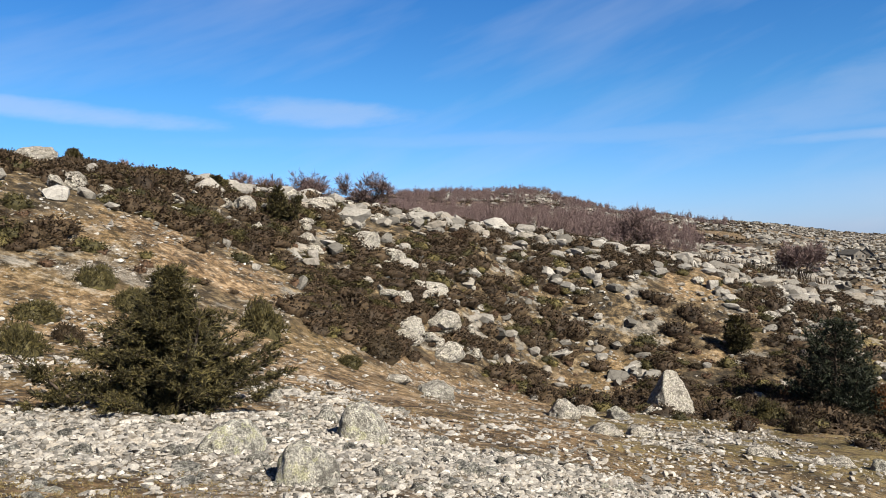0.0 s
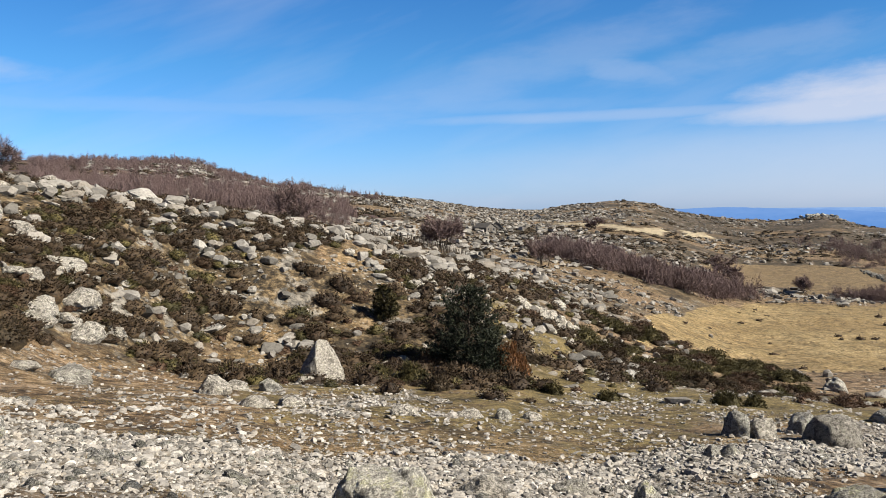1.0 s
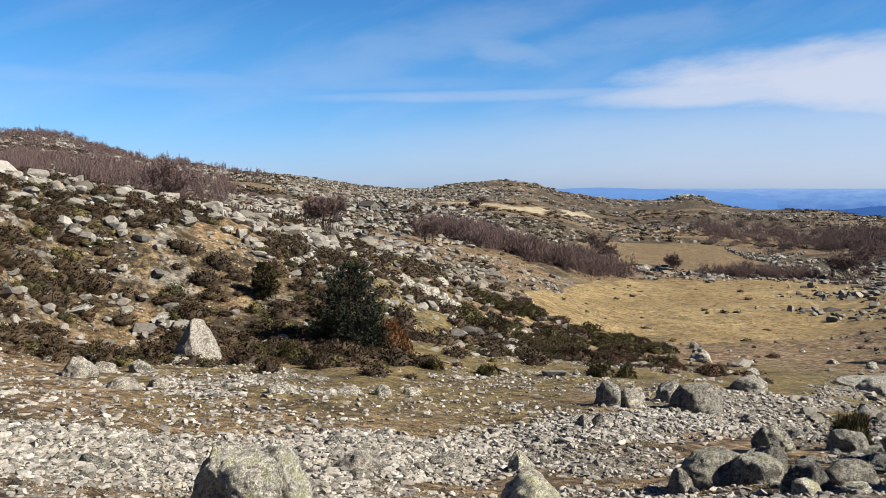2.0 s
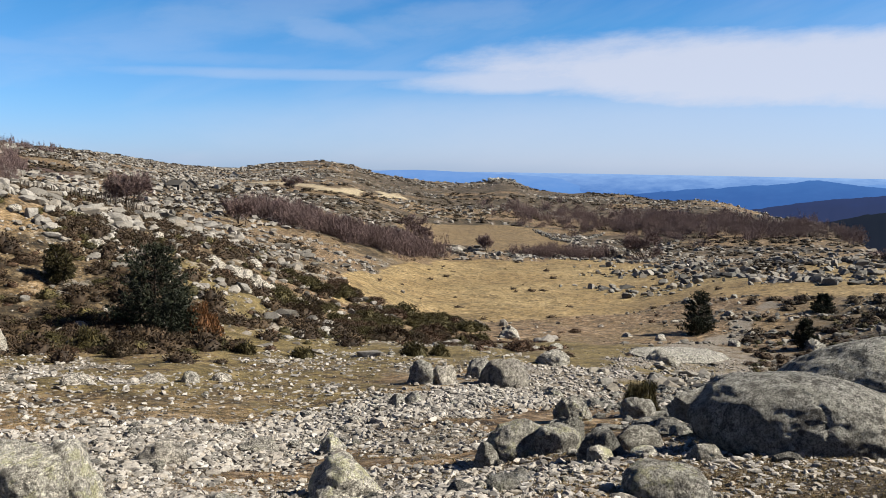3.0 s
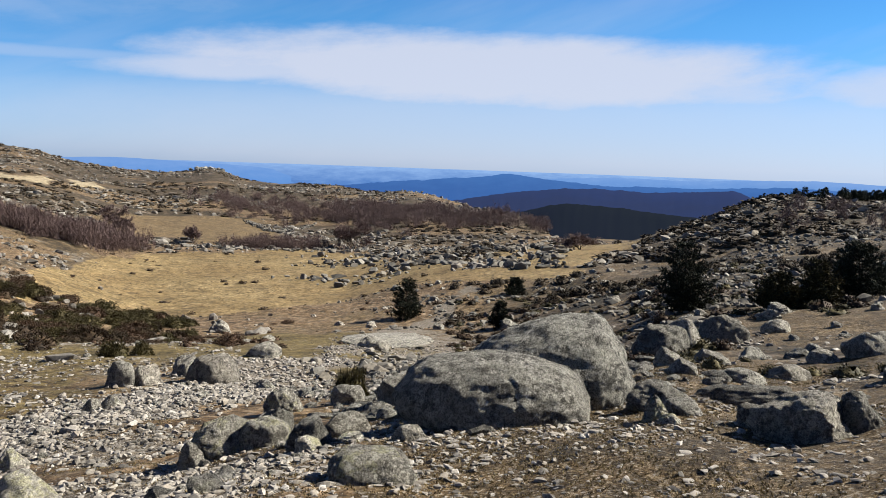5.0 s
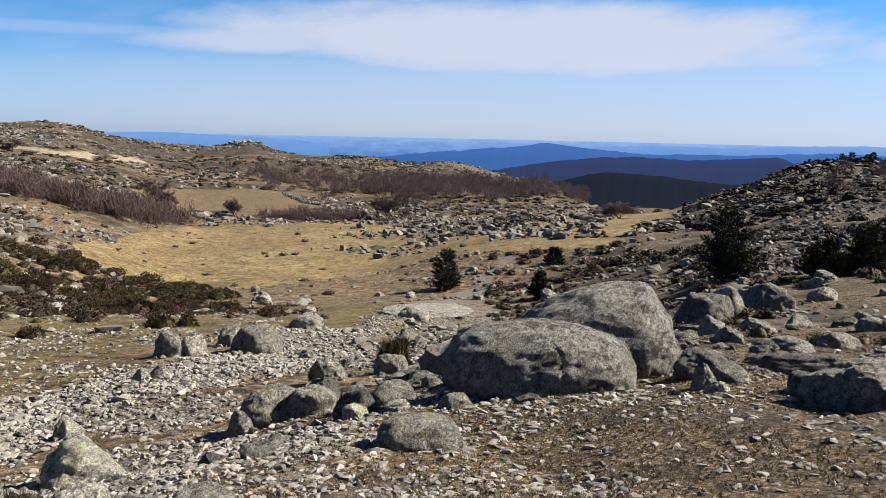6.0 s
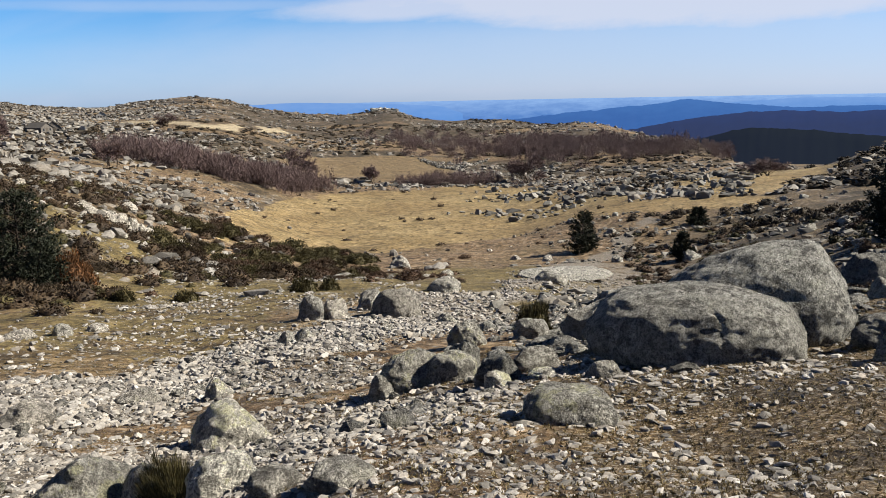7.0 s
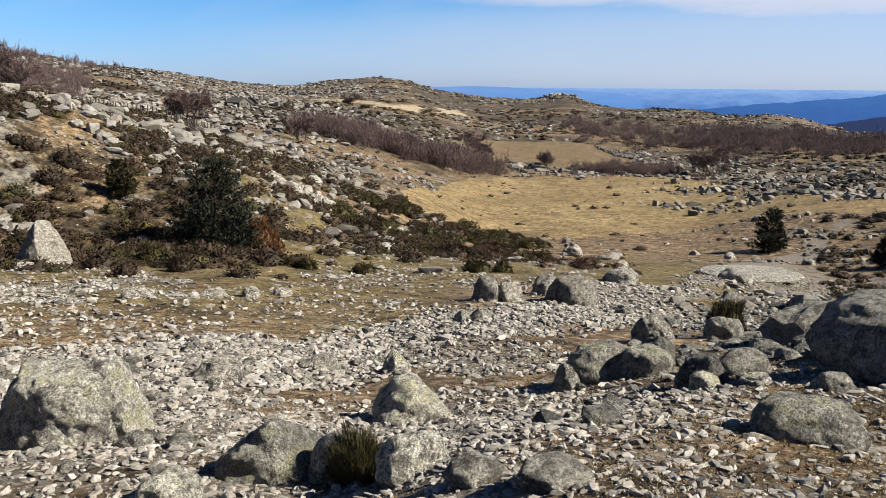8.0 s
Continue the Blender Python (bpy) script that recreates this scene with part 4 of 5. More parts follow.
boulder(6.6, 3.8, 0.76, 0.36, "low dome of grey granite in turf", 22, edge=2.4, cuts=0, rough=0.07, level=5, sink=0.85, mat=LICHEN_GRANITE, faces=((0.1, -0.1, 1, 0.72), (0, -1, 0.4, 0.82), (1, 0, 0.3, 0.8), (-1, 0, 0.2, 0.78)))
boulder(3.4, 9.4, 1.46, 1.08, "broad cleft granite boulder with lichen", 31, deep=1.2, edge=8, cuts=8, rough=0.08, level=6, mat=LICHEN_GRANITE, cleft=((1, 0.25, 0.15), 0.36, 0.24, 0.032))
boulder(4.25, 7.0, 0.86, 0.62, "rounded lichened boulder beside a broom tuft", 44, edge=8, cuts=8, rough=0.10, level=5, mat=LICHEN_GRANITE)
boulder(4.62, 6.65, 0.42, 0.44, "yellow lichened lobe of granite", 45, edge=3.5, cuts=3, rough=0.06, mat=LICHEN_GRANITE)
boulder(4.7, 5.7, 0.60, 0.34, "pale wedge of granite beside a broom tuft", 52, edge=9, cuts=9, rough=0.09, mat=LICHEN_GRANITE)
boulder(7.1, 8.9, 0.98, 0.60, "slanting grey boulder on stony ground", 61, edge=8, cuts=10, rough=0.09, mat=LICHEN_GRANITE)
boulder(4.4, 4.7, 0.40, 0.20, "flat grey rock sunk in gravel", 62, edge=7)
boulder(4.4, 4.1, 0.48, 0.17, "flat grey rock sunk in gravel", 63, edge=8)
boulder(3.4, 6.9, 0.50, 0.25, "flat lichened rock sunk in gravel", 64, edge=7, mat=LICHEN_GRANITE)
boulder(6.6, 13.2, 0.80, 0.48, "broken pale rock on gravel", 65, edge=10, mat=PALE_GRANITE)
boulder(9.3, 14.7, 0.78, 0.34, "low grey rock on gravel", 66, edge=9)
boulder(9.9, 13.0, 0.58, 0.44, "pointed grey rock on gravel", 67, edge=12, cuts=12, mat=LICHEN_GRANITE)
# the row of rocks below the long boulder
boulder(9.85, 8.25, 1.02, 0.60, "low rounded pale rock in a row of rocks", 70, edge=4, cuts=5, level=5, mat=LICHEN_GRANITE)
boulder(10.1, 7.75, 0.80, 0.54, "pale smooth lobe of rock in a row of rocks", 71, edge=3, cuts=3, rough=0.06, level=5, mat=LICHEN_GRANITE)
boulder(9.4, 8.45, 0.40, 0.42, "dark narrow rock in a row of rocks", 78, edge=8, mat=DARK_GRANITE)
boulder(14.9, 11.06, 0.85, 0.56, "rounded pale rock in a row of rocks", 72, edge=5, level=5, mat=LICHEN_GRANITE)
boulder(10.75, 8.05, 0.60, 0.56, "split dark rock in a row of rocks", 73, edge=10, cuts=11, level=5, mat=DARK_GRANITE, lean=22)
boulder(9.12, 6.2, 0.62, 0.52, "dark angular rock in a row of rocks", 74, edge=12, cuts=11, level=5, mat=DARK_GRANITE)
boulder(10.14, 6.35, 0.62, 0.36, "blackish angular rock in a row of rocks", 75, edge=9, mat=DARK_GRANITE)
boulder(8.5, 5.82, 0.36, 0.24, "small pale rock in a row of rocks", 76, edge=12, mat=LICHEN_GRANITE)
boulder(9.05, 5.5, 0.48, 0.13, "small flat pale rock in a row of rocks", 77, edge=11, mat=LICHEN_GRANITE)
boulder(9.0, 4.75, 0.40, 0.20, "small grey rock against a long boulder", 79, edge=9, mat=GRANITE)
# rocks across the track
boulder(20.1, 21.7, 1.0, 0.84, "dark-sided granite block across the track", 80, edge=8, mat=DARK_GRANITE, turn=-60)
boulder(20.7, 21.2, 1.05, 0.84, "pale granite block across the track", 81, edge=5, mat=PALE_GRANITE)
boulder(24.0, 22.6, 1.35, 0.82, "grey granite block across the track", 82, edge=6, mat=DARK_GRANITE)
boulder(22.8, 20.2, 1.85, 1.20, "large rounded pale boulder across the track", 83, edge=4, cuts=5, rough=0.07, level=5, mat=PALE_GRANITE)
boulder(28.6, 25.0, 0.85, 0.52, "small round rock across the track", 84, edge=5)
boulder(32.1, 25.4, 1.55, 0.80, "rounded pale boulder across the track", 85, edge=5)
boulder(15.3, 17.4, 0.50, 0.40, "dark angular rock beside the track", 86, edge=12, mat=DARK_GRANITE)
boulder(15.7, 17.2, 0.65, 0.40, "pale angular rock beside the track", 87, edge=12)
boulder(22.4, 17.6, 0.75, 0.40, "grey rock on the track's edge", 88, edge=8)
boulder(16.3, 10.4, 0.85, 0.55, "dark rock beside a dry shrub", 89, edge=8, mat=DARK_GRANITE)
boulder(55.9, 49.3, 2.0, 1.15, "rounded pale boulder on the meadow's edge", 90, edge=5)
boulder(47.4, 27.6, 6.2, 0.62, "long flat pale granite slab", 91, deep=4.5, edge=9, rough=0.025, mat=GRANITE, sink=0.6)
boulder(43.0, 26.0, 2.0, 1.05, "grey block at the end of a slab", 92, edge=8)
# the left-hand rocks near the juniper
boulder(-2.8, 10.7, 0.88, 0.44, "flat pale rock with yellow lichen", 100, deep=0.7, edge=6, mat=LICHEN_GRANITE)
boulder(-1.5, 14.9, 0.93, 0.76, "round lichened boulder on gravel", 101, edge=3.2, cuts=3, rough=0.07, mat=LICHEN_GRANITE)
boulder(-1.6, 9.3, 0.70, 0.52, "split lichened rock on gravel", 102, edge=7, mat=LICHEN_GRANITE, cleft=((1, 0.1, 0.0), 0.30, 0.18, 0.06))
boulder(-2.4, 16.6, 0.50, 0.34, "small grey rock on gravel", 103, edge=8)
boulder(-0.4, 30.1, 1.50, 0.66, "low grey rock at the foot of the hill", 104, edge=8)
boulder(-1.8, 30.5, 1.05, 0.36, "flat pale rock at the foot of the hill", 105, edge=9, mat=PALE_GRANITE)
boulder(-4.0, 18.8, 0.55, 0.40, "pale rock behind a juniper", 106, edge=6, mat=PALE_GRANITE)
hull_rock(10.2, 38.3, ((-0.12, 0.10, 1.95), (0.34, 0.25, 1.82), (0.72, -0.10, 1.25), (1.18, -0.35, -0.3), (1.15, 0.6, -0.3), (1.10, -0.30, 0.55), (-0.10, -0.95, -0.3), (-0.22, -0.55, 1.25), (-1.25, -0.1, -0.3), (-1.1, 0.6, -0.3), (-0.98, 0.1, 0.55)), "pale pointed granite block with a broken face", 111, PALE_GRANITE)
boulder(9.0, 36.4, 1.0, 0.50, "flat pale rock below a pointed block", 113, edge=14, mat=PALE_GRANITE)
boulder(4.2, 30.3, 1.20, 0.84, "pale angular rock at the foot of the hill", 114, edge=11, mat=PALE_GRANITE)
boulder(5.4, 32.6, 0.9, 0.5, "pale angular rock at the foot of the hill", 115, edge=11, mat=PALE_GRANITE)
boulder(6.6, 32.6, 1.0, 0.6, "grey angular rock at the foot of the hill", 116, edge=11)
boulder(4.8, 25.4, 0.95, 0.42, "flat pale rock in turf", 117, edge=10, mat=PALE_GRANITE)
boulder(6.2, 27.0, 0.90, 0.36, "flat grey rock in turf", 118, edge=10, mat=PALE_GRANITE)
boulder(9.5, 25.2, 0.92, 0.38, "pale block in turf", 119, edge=14, mat=PALE_GRANITE)
boulder(11.8, 25.0, 0.86, 0.30, "flat pale block in turf", 120, edge=12, mat=PALE_GRANITE)
boulder(13.2, 25.4, 0.62, 0.46, "dark-sided small rock in turf", 121, edge=9)
boulder(14.4, 25.6, 0.75, 0.32, "pale small rock in turf", 122, edge=9, mat=PALE_GRANITE)
# the boulder slope
boulder(27.3, 5.67, 1.90, 1.30, "dark rounded boulder in a heap", 130, edge=8, cuts=10, level=5, mat=DARK_GRANITE)
boulder(28.3, 5.3, 1.3, 1.22, "pale-topped boulder in a heap", 131, edge=7, mat=GRANITE)
boulder(32.8, 4.73, 2.0, 1.45, "grey weathered boulder in a heap", 132, edge=9, cuts=10, level=5, mat=GRANITE)
boulder(35.2, 3.0, 1.05, 0.60, "grey rock on the boulder slope", 133, edge=9)
boulder(20.2, 4.12, 0.66, 0.46, "rounded grey rock on the boulder slope", 134, edge=6)
boulder(16.2, 3.02, 0.52, 0.33, "pale pointed rock on the boulder slope", 135, edge=12)
boulder(10.2, 2.23, 0.30, 0.33, "whitish lichened small rock beside a boulder", 136, edge=7, cuts=9, rough=0.14, level=5, mat=LICHEN_GRANITE)
boulder(10.0, 2.02, 0.26, 0.13, "whitish lichened small rock beside a boulder", 146, edge=7, rough=0.14, mat=LICHEN_GRANITE)
boulder(11.1, 2.38, 0.80, 0.34, "low grey rock beside a tall boulder", 137, edge=6, level=5)
boulder(10.6, 2.0, 0.46, 0.21, "rounded dark rock on the boulder slope", 138, edge=5, mat=DARK_GRANITE)
boulder(12.7, 1.5, 1.56, 0.42, "long grey slab on the boulder slope", 139, deep=0.7, edge=10, cuts=10, level=5, mat=DARK_GRANITE, lean=-9)
boulder(9.75, 0.60, 1.08, 0.56, "large flat-topped grey rock in turf", 140, deep=0.95, edge=7, cuts=8, rough=0.10, mat=GRANITE, level=6)
boulder(9.95, 0.18, 0.48, 0.44, "grey rock leaning on a flat-topped rock", 147, edge=6, rough=0.09, mat=GRANITE, level=5)
boulder(10.3, 1.16, 0.48, 0.30, "dark rock beside a flat-topped rock", 141, edge=9, mat=DARK_GRANITE)
boulder(16.8, 2.08, 0.95, 0.32, "dark angular rock on the boulder slope", 142, edge=12, mat=DARK_GRANITE)
boulder(19.5, 1.51, 1.0, 0.36, "grey angular rock on the boulder slope", 143, edge=11)
boulder(23.2, 0.93, 0.8, 0.42, "grey rock on the boulder slope", 144, edge=10)
boulder(23.4, -0.1, 1.2, 0.66, "dark blocky rock on the boulder slope", 145, edge=9, mat=DARK_GRANITE)
# a heap of pale stones on the hill's shoulder
heap_rng = np.random.RandomState(5)
for k in range(46):
    u, v = heap_rng.normal() * 0.30, heap_rng.normal() * 0.22
    hx, hy = 36.6 + u * 5.0 + v * 1.5, 60.5 - u * 3.0 + v * 4.0
    boulder(hx, hy, heap_rng.uniform(0.7, 1.5), heap_rng.uniform(0.4, 0.75) + max(0, 0.5 - 1.2 * abs(u) - abs(v)), "pale stone in a cleared heap", 200 + k, level=2, edge=10, mat=PALE_GRANITE, name="stone", group="stone heap")

# rocks strewn over the slope, each a rock of its own on a few shared meshes
strewn_rng = np.random.RandomState(9)
rock_meshes = []
for k in range(12):
    p, f = rock_shape(3, 400 + k, (18, 24, 30)[k // 3 % 3], 11, 0.13)
    ob = mesh_object("rock", p * 0.5, f, (GRANITE, PALE_GRANITE, DARK_GRANITE)[k % 3], smooth_faces=False)
    rock_meshes.append(ob.data)
    bpy.data.objects.remove(ob)


def strew(count, a0, a1, d0, d1, small, large, kinds, label, density, seed, group):
    rng = np.random.RandomState(seed)
    for x, y in scatter(rng, count, a0, a1, d0, d1, 1.3, density):
        s = small * (large / small) ** (rng.rand() ** 1.6)
        ob = new("rock", rock_meshes[rng.choice(kinds)])
        ob.matrix_world = pose(x, y, float(ground_z(x, y)) + s * 0.14, rng.normal() * 8, rng.normal() * 8, rng.uniform(0, 360)) @ Matrix.Diagonal((s * rng.uniform(0.85, 1.4), s * rng.uniform(0.7, 1.0), s * rng.uniform(0.5, 0.8), 1))
        tagged(ob, label, "rock", group)


def clear_of_path(x, y):
    return (np.hypot(x, y) > 4.0) * 1.0


strew(78, 60, 98, 13, 110, 0.4, 1.7, [2, 5, 8, 11], "grey granite rock on the boulder slope", lambda x, y: (1 - meadow(x, y)) * (1 - 0.8 * track(x, y)), 31, "rocks on the boulder slope")
strew(80, -32, 34, 40, 92, 0.5, 1.9, [1, 4, 7, 10], "pale granite block on the heathy hillside", lambda x, y: smooth(-0.2, 0.25, fbm(x / 11 + 5, y / 11, 3)) * np.clip(smooth(36, 60, np.hypot(x, y)), 0.1, 1) * (np.hypot(x - 10, y - 42) > 6.5), 32, "rocks on the hillside")
strew(48, -27, 2, 41, 57, 0.8, 2.1, [1, 4, 7, 10], "rounded pale boulder on the heathy crest", lambda x, y: smooth(-0.3, 0.2, fbm(x / 9 + 15, y / 9, 3)), 34, "boulders on the crest")
strew(56, 62, 98, 14, 50, 0.3, 1.1, [2, 5, 8, 11], "dark grey rock half sunk in peaty turf", lambda x, y: (1 - 0.8 * track(x, y)) * clear_of_path(x, y), 35, "rocks on the boulder slope")
strew(34, 30, 60, 30, 100, 0.35, 1.1, [0, 1, 4, 6], "small pale rock in dry turf", lambda x, y: (1 - 0.6 * track(x, y)) * (1 - 0.92 * meadow(x, y)), 33, "rocks in the turf")


# ---- shrubs and trees ----
wood, leaves = conifer_meshes(8, 2.85, 4.7, 660, 0.14, 0.019, 0.16, lambda t: (1 - t) ** 1.35 + 0.05, 0.024, 7, leaders=9, ragged=(0.35, 1.2), loose=0.026, fan=0.38)
plant("juniper_bush", "large dense dark green juniper bush with drooping sprays", "bush", -5.6, 16.8, wood, leaves, JUNIPER)


def pine(label, x, y, high, wide, seed, mat=None, category="tree", name="pine_tree"):
    wood, leaves = conifer_meshes(seed, high, wide, 300, 0.20, 0.042, 0.42, lambda t: (1 - t) ** 0.75 + 0.10, 0.07, 8, leaders=3, ragged=(0.55, 1.12), loose=0.045, fan=0.45)
    return plant(name, label, category, x, y, wood, leaves, mat or PINE, down=0.1)


pine("dark green young pine among heath and rocks", 18.9, 40.4, 4.5, 4.9, 21)
pine("dark bushy pine at the meadow's edge", 73.6, 41.0, 4.0, 3.6, 22)
pine("small dark pine at the meadow's edge", 65.4, 27.2, 2.3, 2.0, 23)
pine("small dark pine beyond the boulder slope", 87.1, 34.6, 1.8, 2.2, 24)
pine("broad dark pine behind a heap of boulders", 49.6, 9.1, 3.9, 3.9, 25)
pine("yellow-green bushy pine on the boulder slope", 44.0, 3.8, 1.9, 2.4, 26, JUNIPER)
pine("yellow-green bushy pine on the boulder slope", 44.6, 2.0, 2.2, 2.4, 27, JUNIPER)
pine("dark pine on the boulder slope", 47.0, 0.2, 2.6, 3.4, 28)
pine("dark juniper on the hill's crest", -9.2, 47.0, 1.9, 1.5, 29, JUNIPER, "bush", "juniper_bush")
pine("small dark juniper on the hill's crest", -20.6, 47.0, 1.1, 1.2, 30, JUNIPER, "bush", "juniper_bush")
pine("small dark juniper on the hill's crest", -13.5, 50.0, 0.9, 1.3, 34, JUNIPER, "bush", "juniper_bush")
pine("rusty green juniper among heath", 17.5, 50.0, 2.1, 1.8, 35, JUNIPER, "bush", "juniper_bush")


def mound(name, label, x, y, wide, high, meshes, seed, group=""):
    rng = np.random.RandomState(seed)
    ob = new(name, meshes[rng.randint(len(meshes))])
    ob.matrix_world = pose(x, y, float(ground_z(x, y)) - 0.04, 0, 0, rng.uniform(0, 360)) @ Matrix.Diagonal((wide, wide * rng.uniform(0.75, 1.0), high * 2, 1))
    return tagged(ob, label, "shrub", group)


def mound_set(mat, seeds, count, size, blade, blades, upright):
    out = []
    for s in seeds:
        ob = mesh_object("shrub", *mound_mesh(s, count, size, blade, blades, 0.5, upright), mat)
        out.append(ob.data)
        bpy.data.objects.remove(ob)
    return out


heath_meshes = mound_set(HEATH, (1, 2, 3, 4), 800, 0.075, 0.016, 4, 0.4)
broom_meshes = mound_set(BROOM, (5, 6, 7), 800, 0.085, 0.014, 4, 0.6)
tuft_meshes = mound_set(BROOM, (10, 11), 900, 0.22, 0.007, 5, 1.2)
rust_meshes = mound_set(RUST, (8, 9), 800, 0.08, 0.016, 4, 0.6)

for x, y, wide, high, kind, label in (
        (-12.4, 25.3, 1.7, 0.62, 1, "low green cushion of broom on turf"), (-10.8, 21.2, 1.5, 0.9, 1, "olive green broom shrub on turf"),
        (-10.8, 23.8, 1.2, 0.6, 0, "dark brown heath cushion on turf"), (-12.3, 29.5, 1.4, 0.85, 1, "olive broom shrub on turf"),
        (-10.7, 28.7, 1.6, 0.8, 1, "olive broom shrub behind a juniper"), (-6.8, 31.0, 2.1, 1.3, 1, "upright grey-green broom shrub"),
        (-3.0, 35.8, 2.5, 0.9, 0, "dark reddish brown heath mat"), (-3.6, 31.0, 1.2, 0.5, 1, "small olive broom shrub"),
        (14.5, 37.6, 2.1, 1.1, 1, "green broom cushion below a hillside"), (14.4, 34.2, 1.2, 0.8, 0, "dark brown dry shrub"),
        (20.5, 34.4, 1.5, 0.66, 1, "dark green broom cushion on stony turf"), (24.6, 35.7, 1.3, 0.66, 1, "dark green broom cushion on stony turf"),
        (28.6, 31.6, 1.5, 0.9, 1, "dark green broom cushion on turf"), (29.8, 31.0, 1.2, 0.7, 1, "dark green broom cushion on turf"),
        (20.8, 39.6, 1.7, 1.85, 2, "rust brown juniper beside a pine"), (22.0, 40.3, 1.2, 1.2, 2, "rust brown shrub beside a pine"),
        (17.3, 10.9, 1.0, 0.75, 3, "dry olive shrub beside a dark rock"), (4.78, 6.5, 0.62, 0.42, 3, "green broom tuft between two boulders"),
        (17.0, 41.0, 1.8, 1.2, 0, "dark heath below a pine"), (21.5, 41.5, 2.4, 1.2, 0, "dark heath below a pine"),
        (15.2, 41.5, 1.6, 0.8, 0, "dark heath below a hillside")):
    mound(("heath_shrub", "broom_shrub", "juniper_shrub", "broom_tuft")[kind], label, x, y, wide, high, (heath_meshes, broom_meshes, rust_meshes, tuft_meshes)[kind], int(x * 31 + y * 7) % 997)


def heathy(x, y):
    g, s, h = zones(x, y)[:3]
    return np.clip(h * 1.1, 0.02, 1) * (1 - s) * (1 - g) * (0.12 + smooth(-0.12, 0.12, fbm(x / 4.2 + 8, y / 2.6, 3)))


heath_rng = np.random.RandomState(77)
for k, (x, y) in enumerate(scatter(heath_rng, 300, -32, 56, 38, 84, 1.3, heathy)):
    wide = heath_rng.uniform(0.8, 2.2)
    kind = heath_rng.rand()
    name, label, meshes = ("heath_shrub", "dark brown heath cushion among rocks", heath_meshes) if kind < 0.6 else ("broom_shrub", "dark olive broom cushion among rocks", broom_meshes)
    mound(name, label, x, y, wide, wide * heath_rng.uniform(0.18, 0.32), meshes, k, "heath on the hillside")

mat_meshes = [mound_mesh(140 + k, 130, 0.12, 0.036, 3, 0.5, 0.4) for k in range(5)]
for mat, label, count, small, large in ((HEATH, "dark brown heath mats over the hillside", 4300, 0.5, 2.2), (BROOM, "olive green broom cushions over the hillside", 1800, 0.5, 1.6)):
    xy = scatter(heath_rng, count, -34, 38, 34, 98, 1.3, heathy)
    tagged(mesh_object("hillside_heath", *copies(mat_meshes, xy, heath_rng.uniform(small, large, len(xy)), 6, (0.4, 0.8)), mat), label, "heath", kind="stuff")

# the dark broom band at the meadow's near edge
for k, (x, y) in enumerate(scatter(heath_rng, 150, 28, 46.5, 57, 88, 1.3, lambda x, y: smooth(-2.0, 5.0, polar(x, y)[1] * 0.9 - 28) * smooth(-0.25, 0.05, fbm(x / 7, y / 7 + 3, 3)))):
    wide = heath_rng.uniform(1.4, 3.6)
    mound("broom_shrub", "dark green broom cushion at the meadow's edge", x, y, wide, wide * heath_rng.uniform(0.25, 0.38), broom_meshes if k % 3 else heath_meshes, k + 500, "broom by the meadow")

# dark tussocks out on the meadow and on the far slopes
far_mounds = [mound_mesh(40 + k, 14, 0.26, 0.14, 2, 0.5, 0.4) for k in range(4)]
xy = scatter(heath_rng, 1500, -32, 98, 22, 115, 1.3, lambda x, y: (1 - 0.9 * meadow(x, y)) * (1 - track(x, y)) * smooth(-0.25, 0.15, fbm(x / 6 + 2, y / 6, 4)) * np.clip(zones(x, y)[2], 0.04, 1) * smooth(30, 42, np.hypot(x, y)))
small_mounds = [mound_mesh(150 + k, 45, 0.16, 0.06, 3, 0.5, 0.4) for k in range(4)]
tagged(mesh_object("dwarf_shrubs", *copies(small_mounds, xy, heath_rng.uniform(0.25, 0.9, len(xy)), 5, (0.45, 0.9)), HEATH), "dwarf brown heath dotted over turf and rocks", "shrubs", kind="stuff")
xy = scatter(heath_rng, 95, 33, 72, 84, 200, 1.3, lambda x, y: np.ones(len(x)))
tagged(mesh_object("meadow_tussocks", *copies(far_mounds, xy, heath_rng.uniform(0.4, 1.5, len(xy)) ** 1.3, 3, (0.35, 0.7)), HEATH), "small dark shrubs dotted over straw-coloured meadow", "shrubs", kind="stuff")
xy = scatter(heath_rng, 7500, -5, 98, 110, 680, 1.2, lambda x, y: wild(x, y) * smooth(-0.12, 0.12, fbm(x / 30 + 11, y / 30, 6)))
tagged(mesh_object("far_heath", *copies(far_mounds, xy, heath_rng.uniform(1.0, 4.2, len(xy)), 4, (0.25, 0.5)), HEATH), "dark heath patches on the far slopes", "heath", kind="stuff")

for mat, label, count, near, far, small, large in ((HEATH, "dark heath clumps among boulders", 480, 24, 90, 0.4, 1.5), (BROOM, "dull olive clumps among boulders", 420, 20, 90, 0.3, 1.2), (HEATH, "dark heath over the hill across the valley", 480, 70, 215, 0.9, 2.6)):
    xy = scatter(heath_rng, count, 64, 98, near, far, 1.2, lambda x, y: (1 - meadow(x, y)) * (1 - 0.8 * track(x, y)) * smooth(-0.2, 0.1, fbm(x / 7 + 3, y / 7 + 9, 4)))
    tagged(mesh_object("slope_heath", *copies(mat_meshes, xy, heath_rng.uniform(small, large, len(xy)), 8, (0.4, 0.8)), mat), label, "heath", kind="stuff")

# leafless trees
bare = [bare_tree_meshes(60 + k, 5.0, 4.6, 4 if k % 2 else 3, 1300) for k in range(4)]


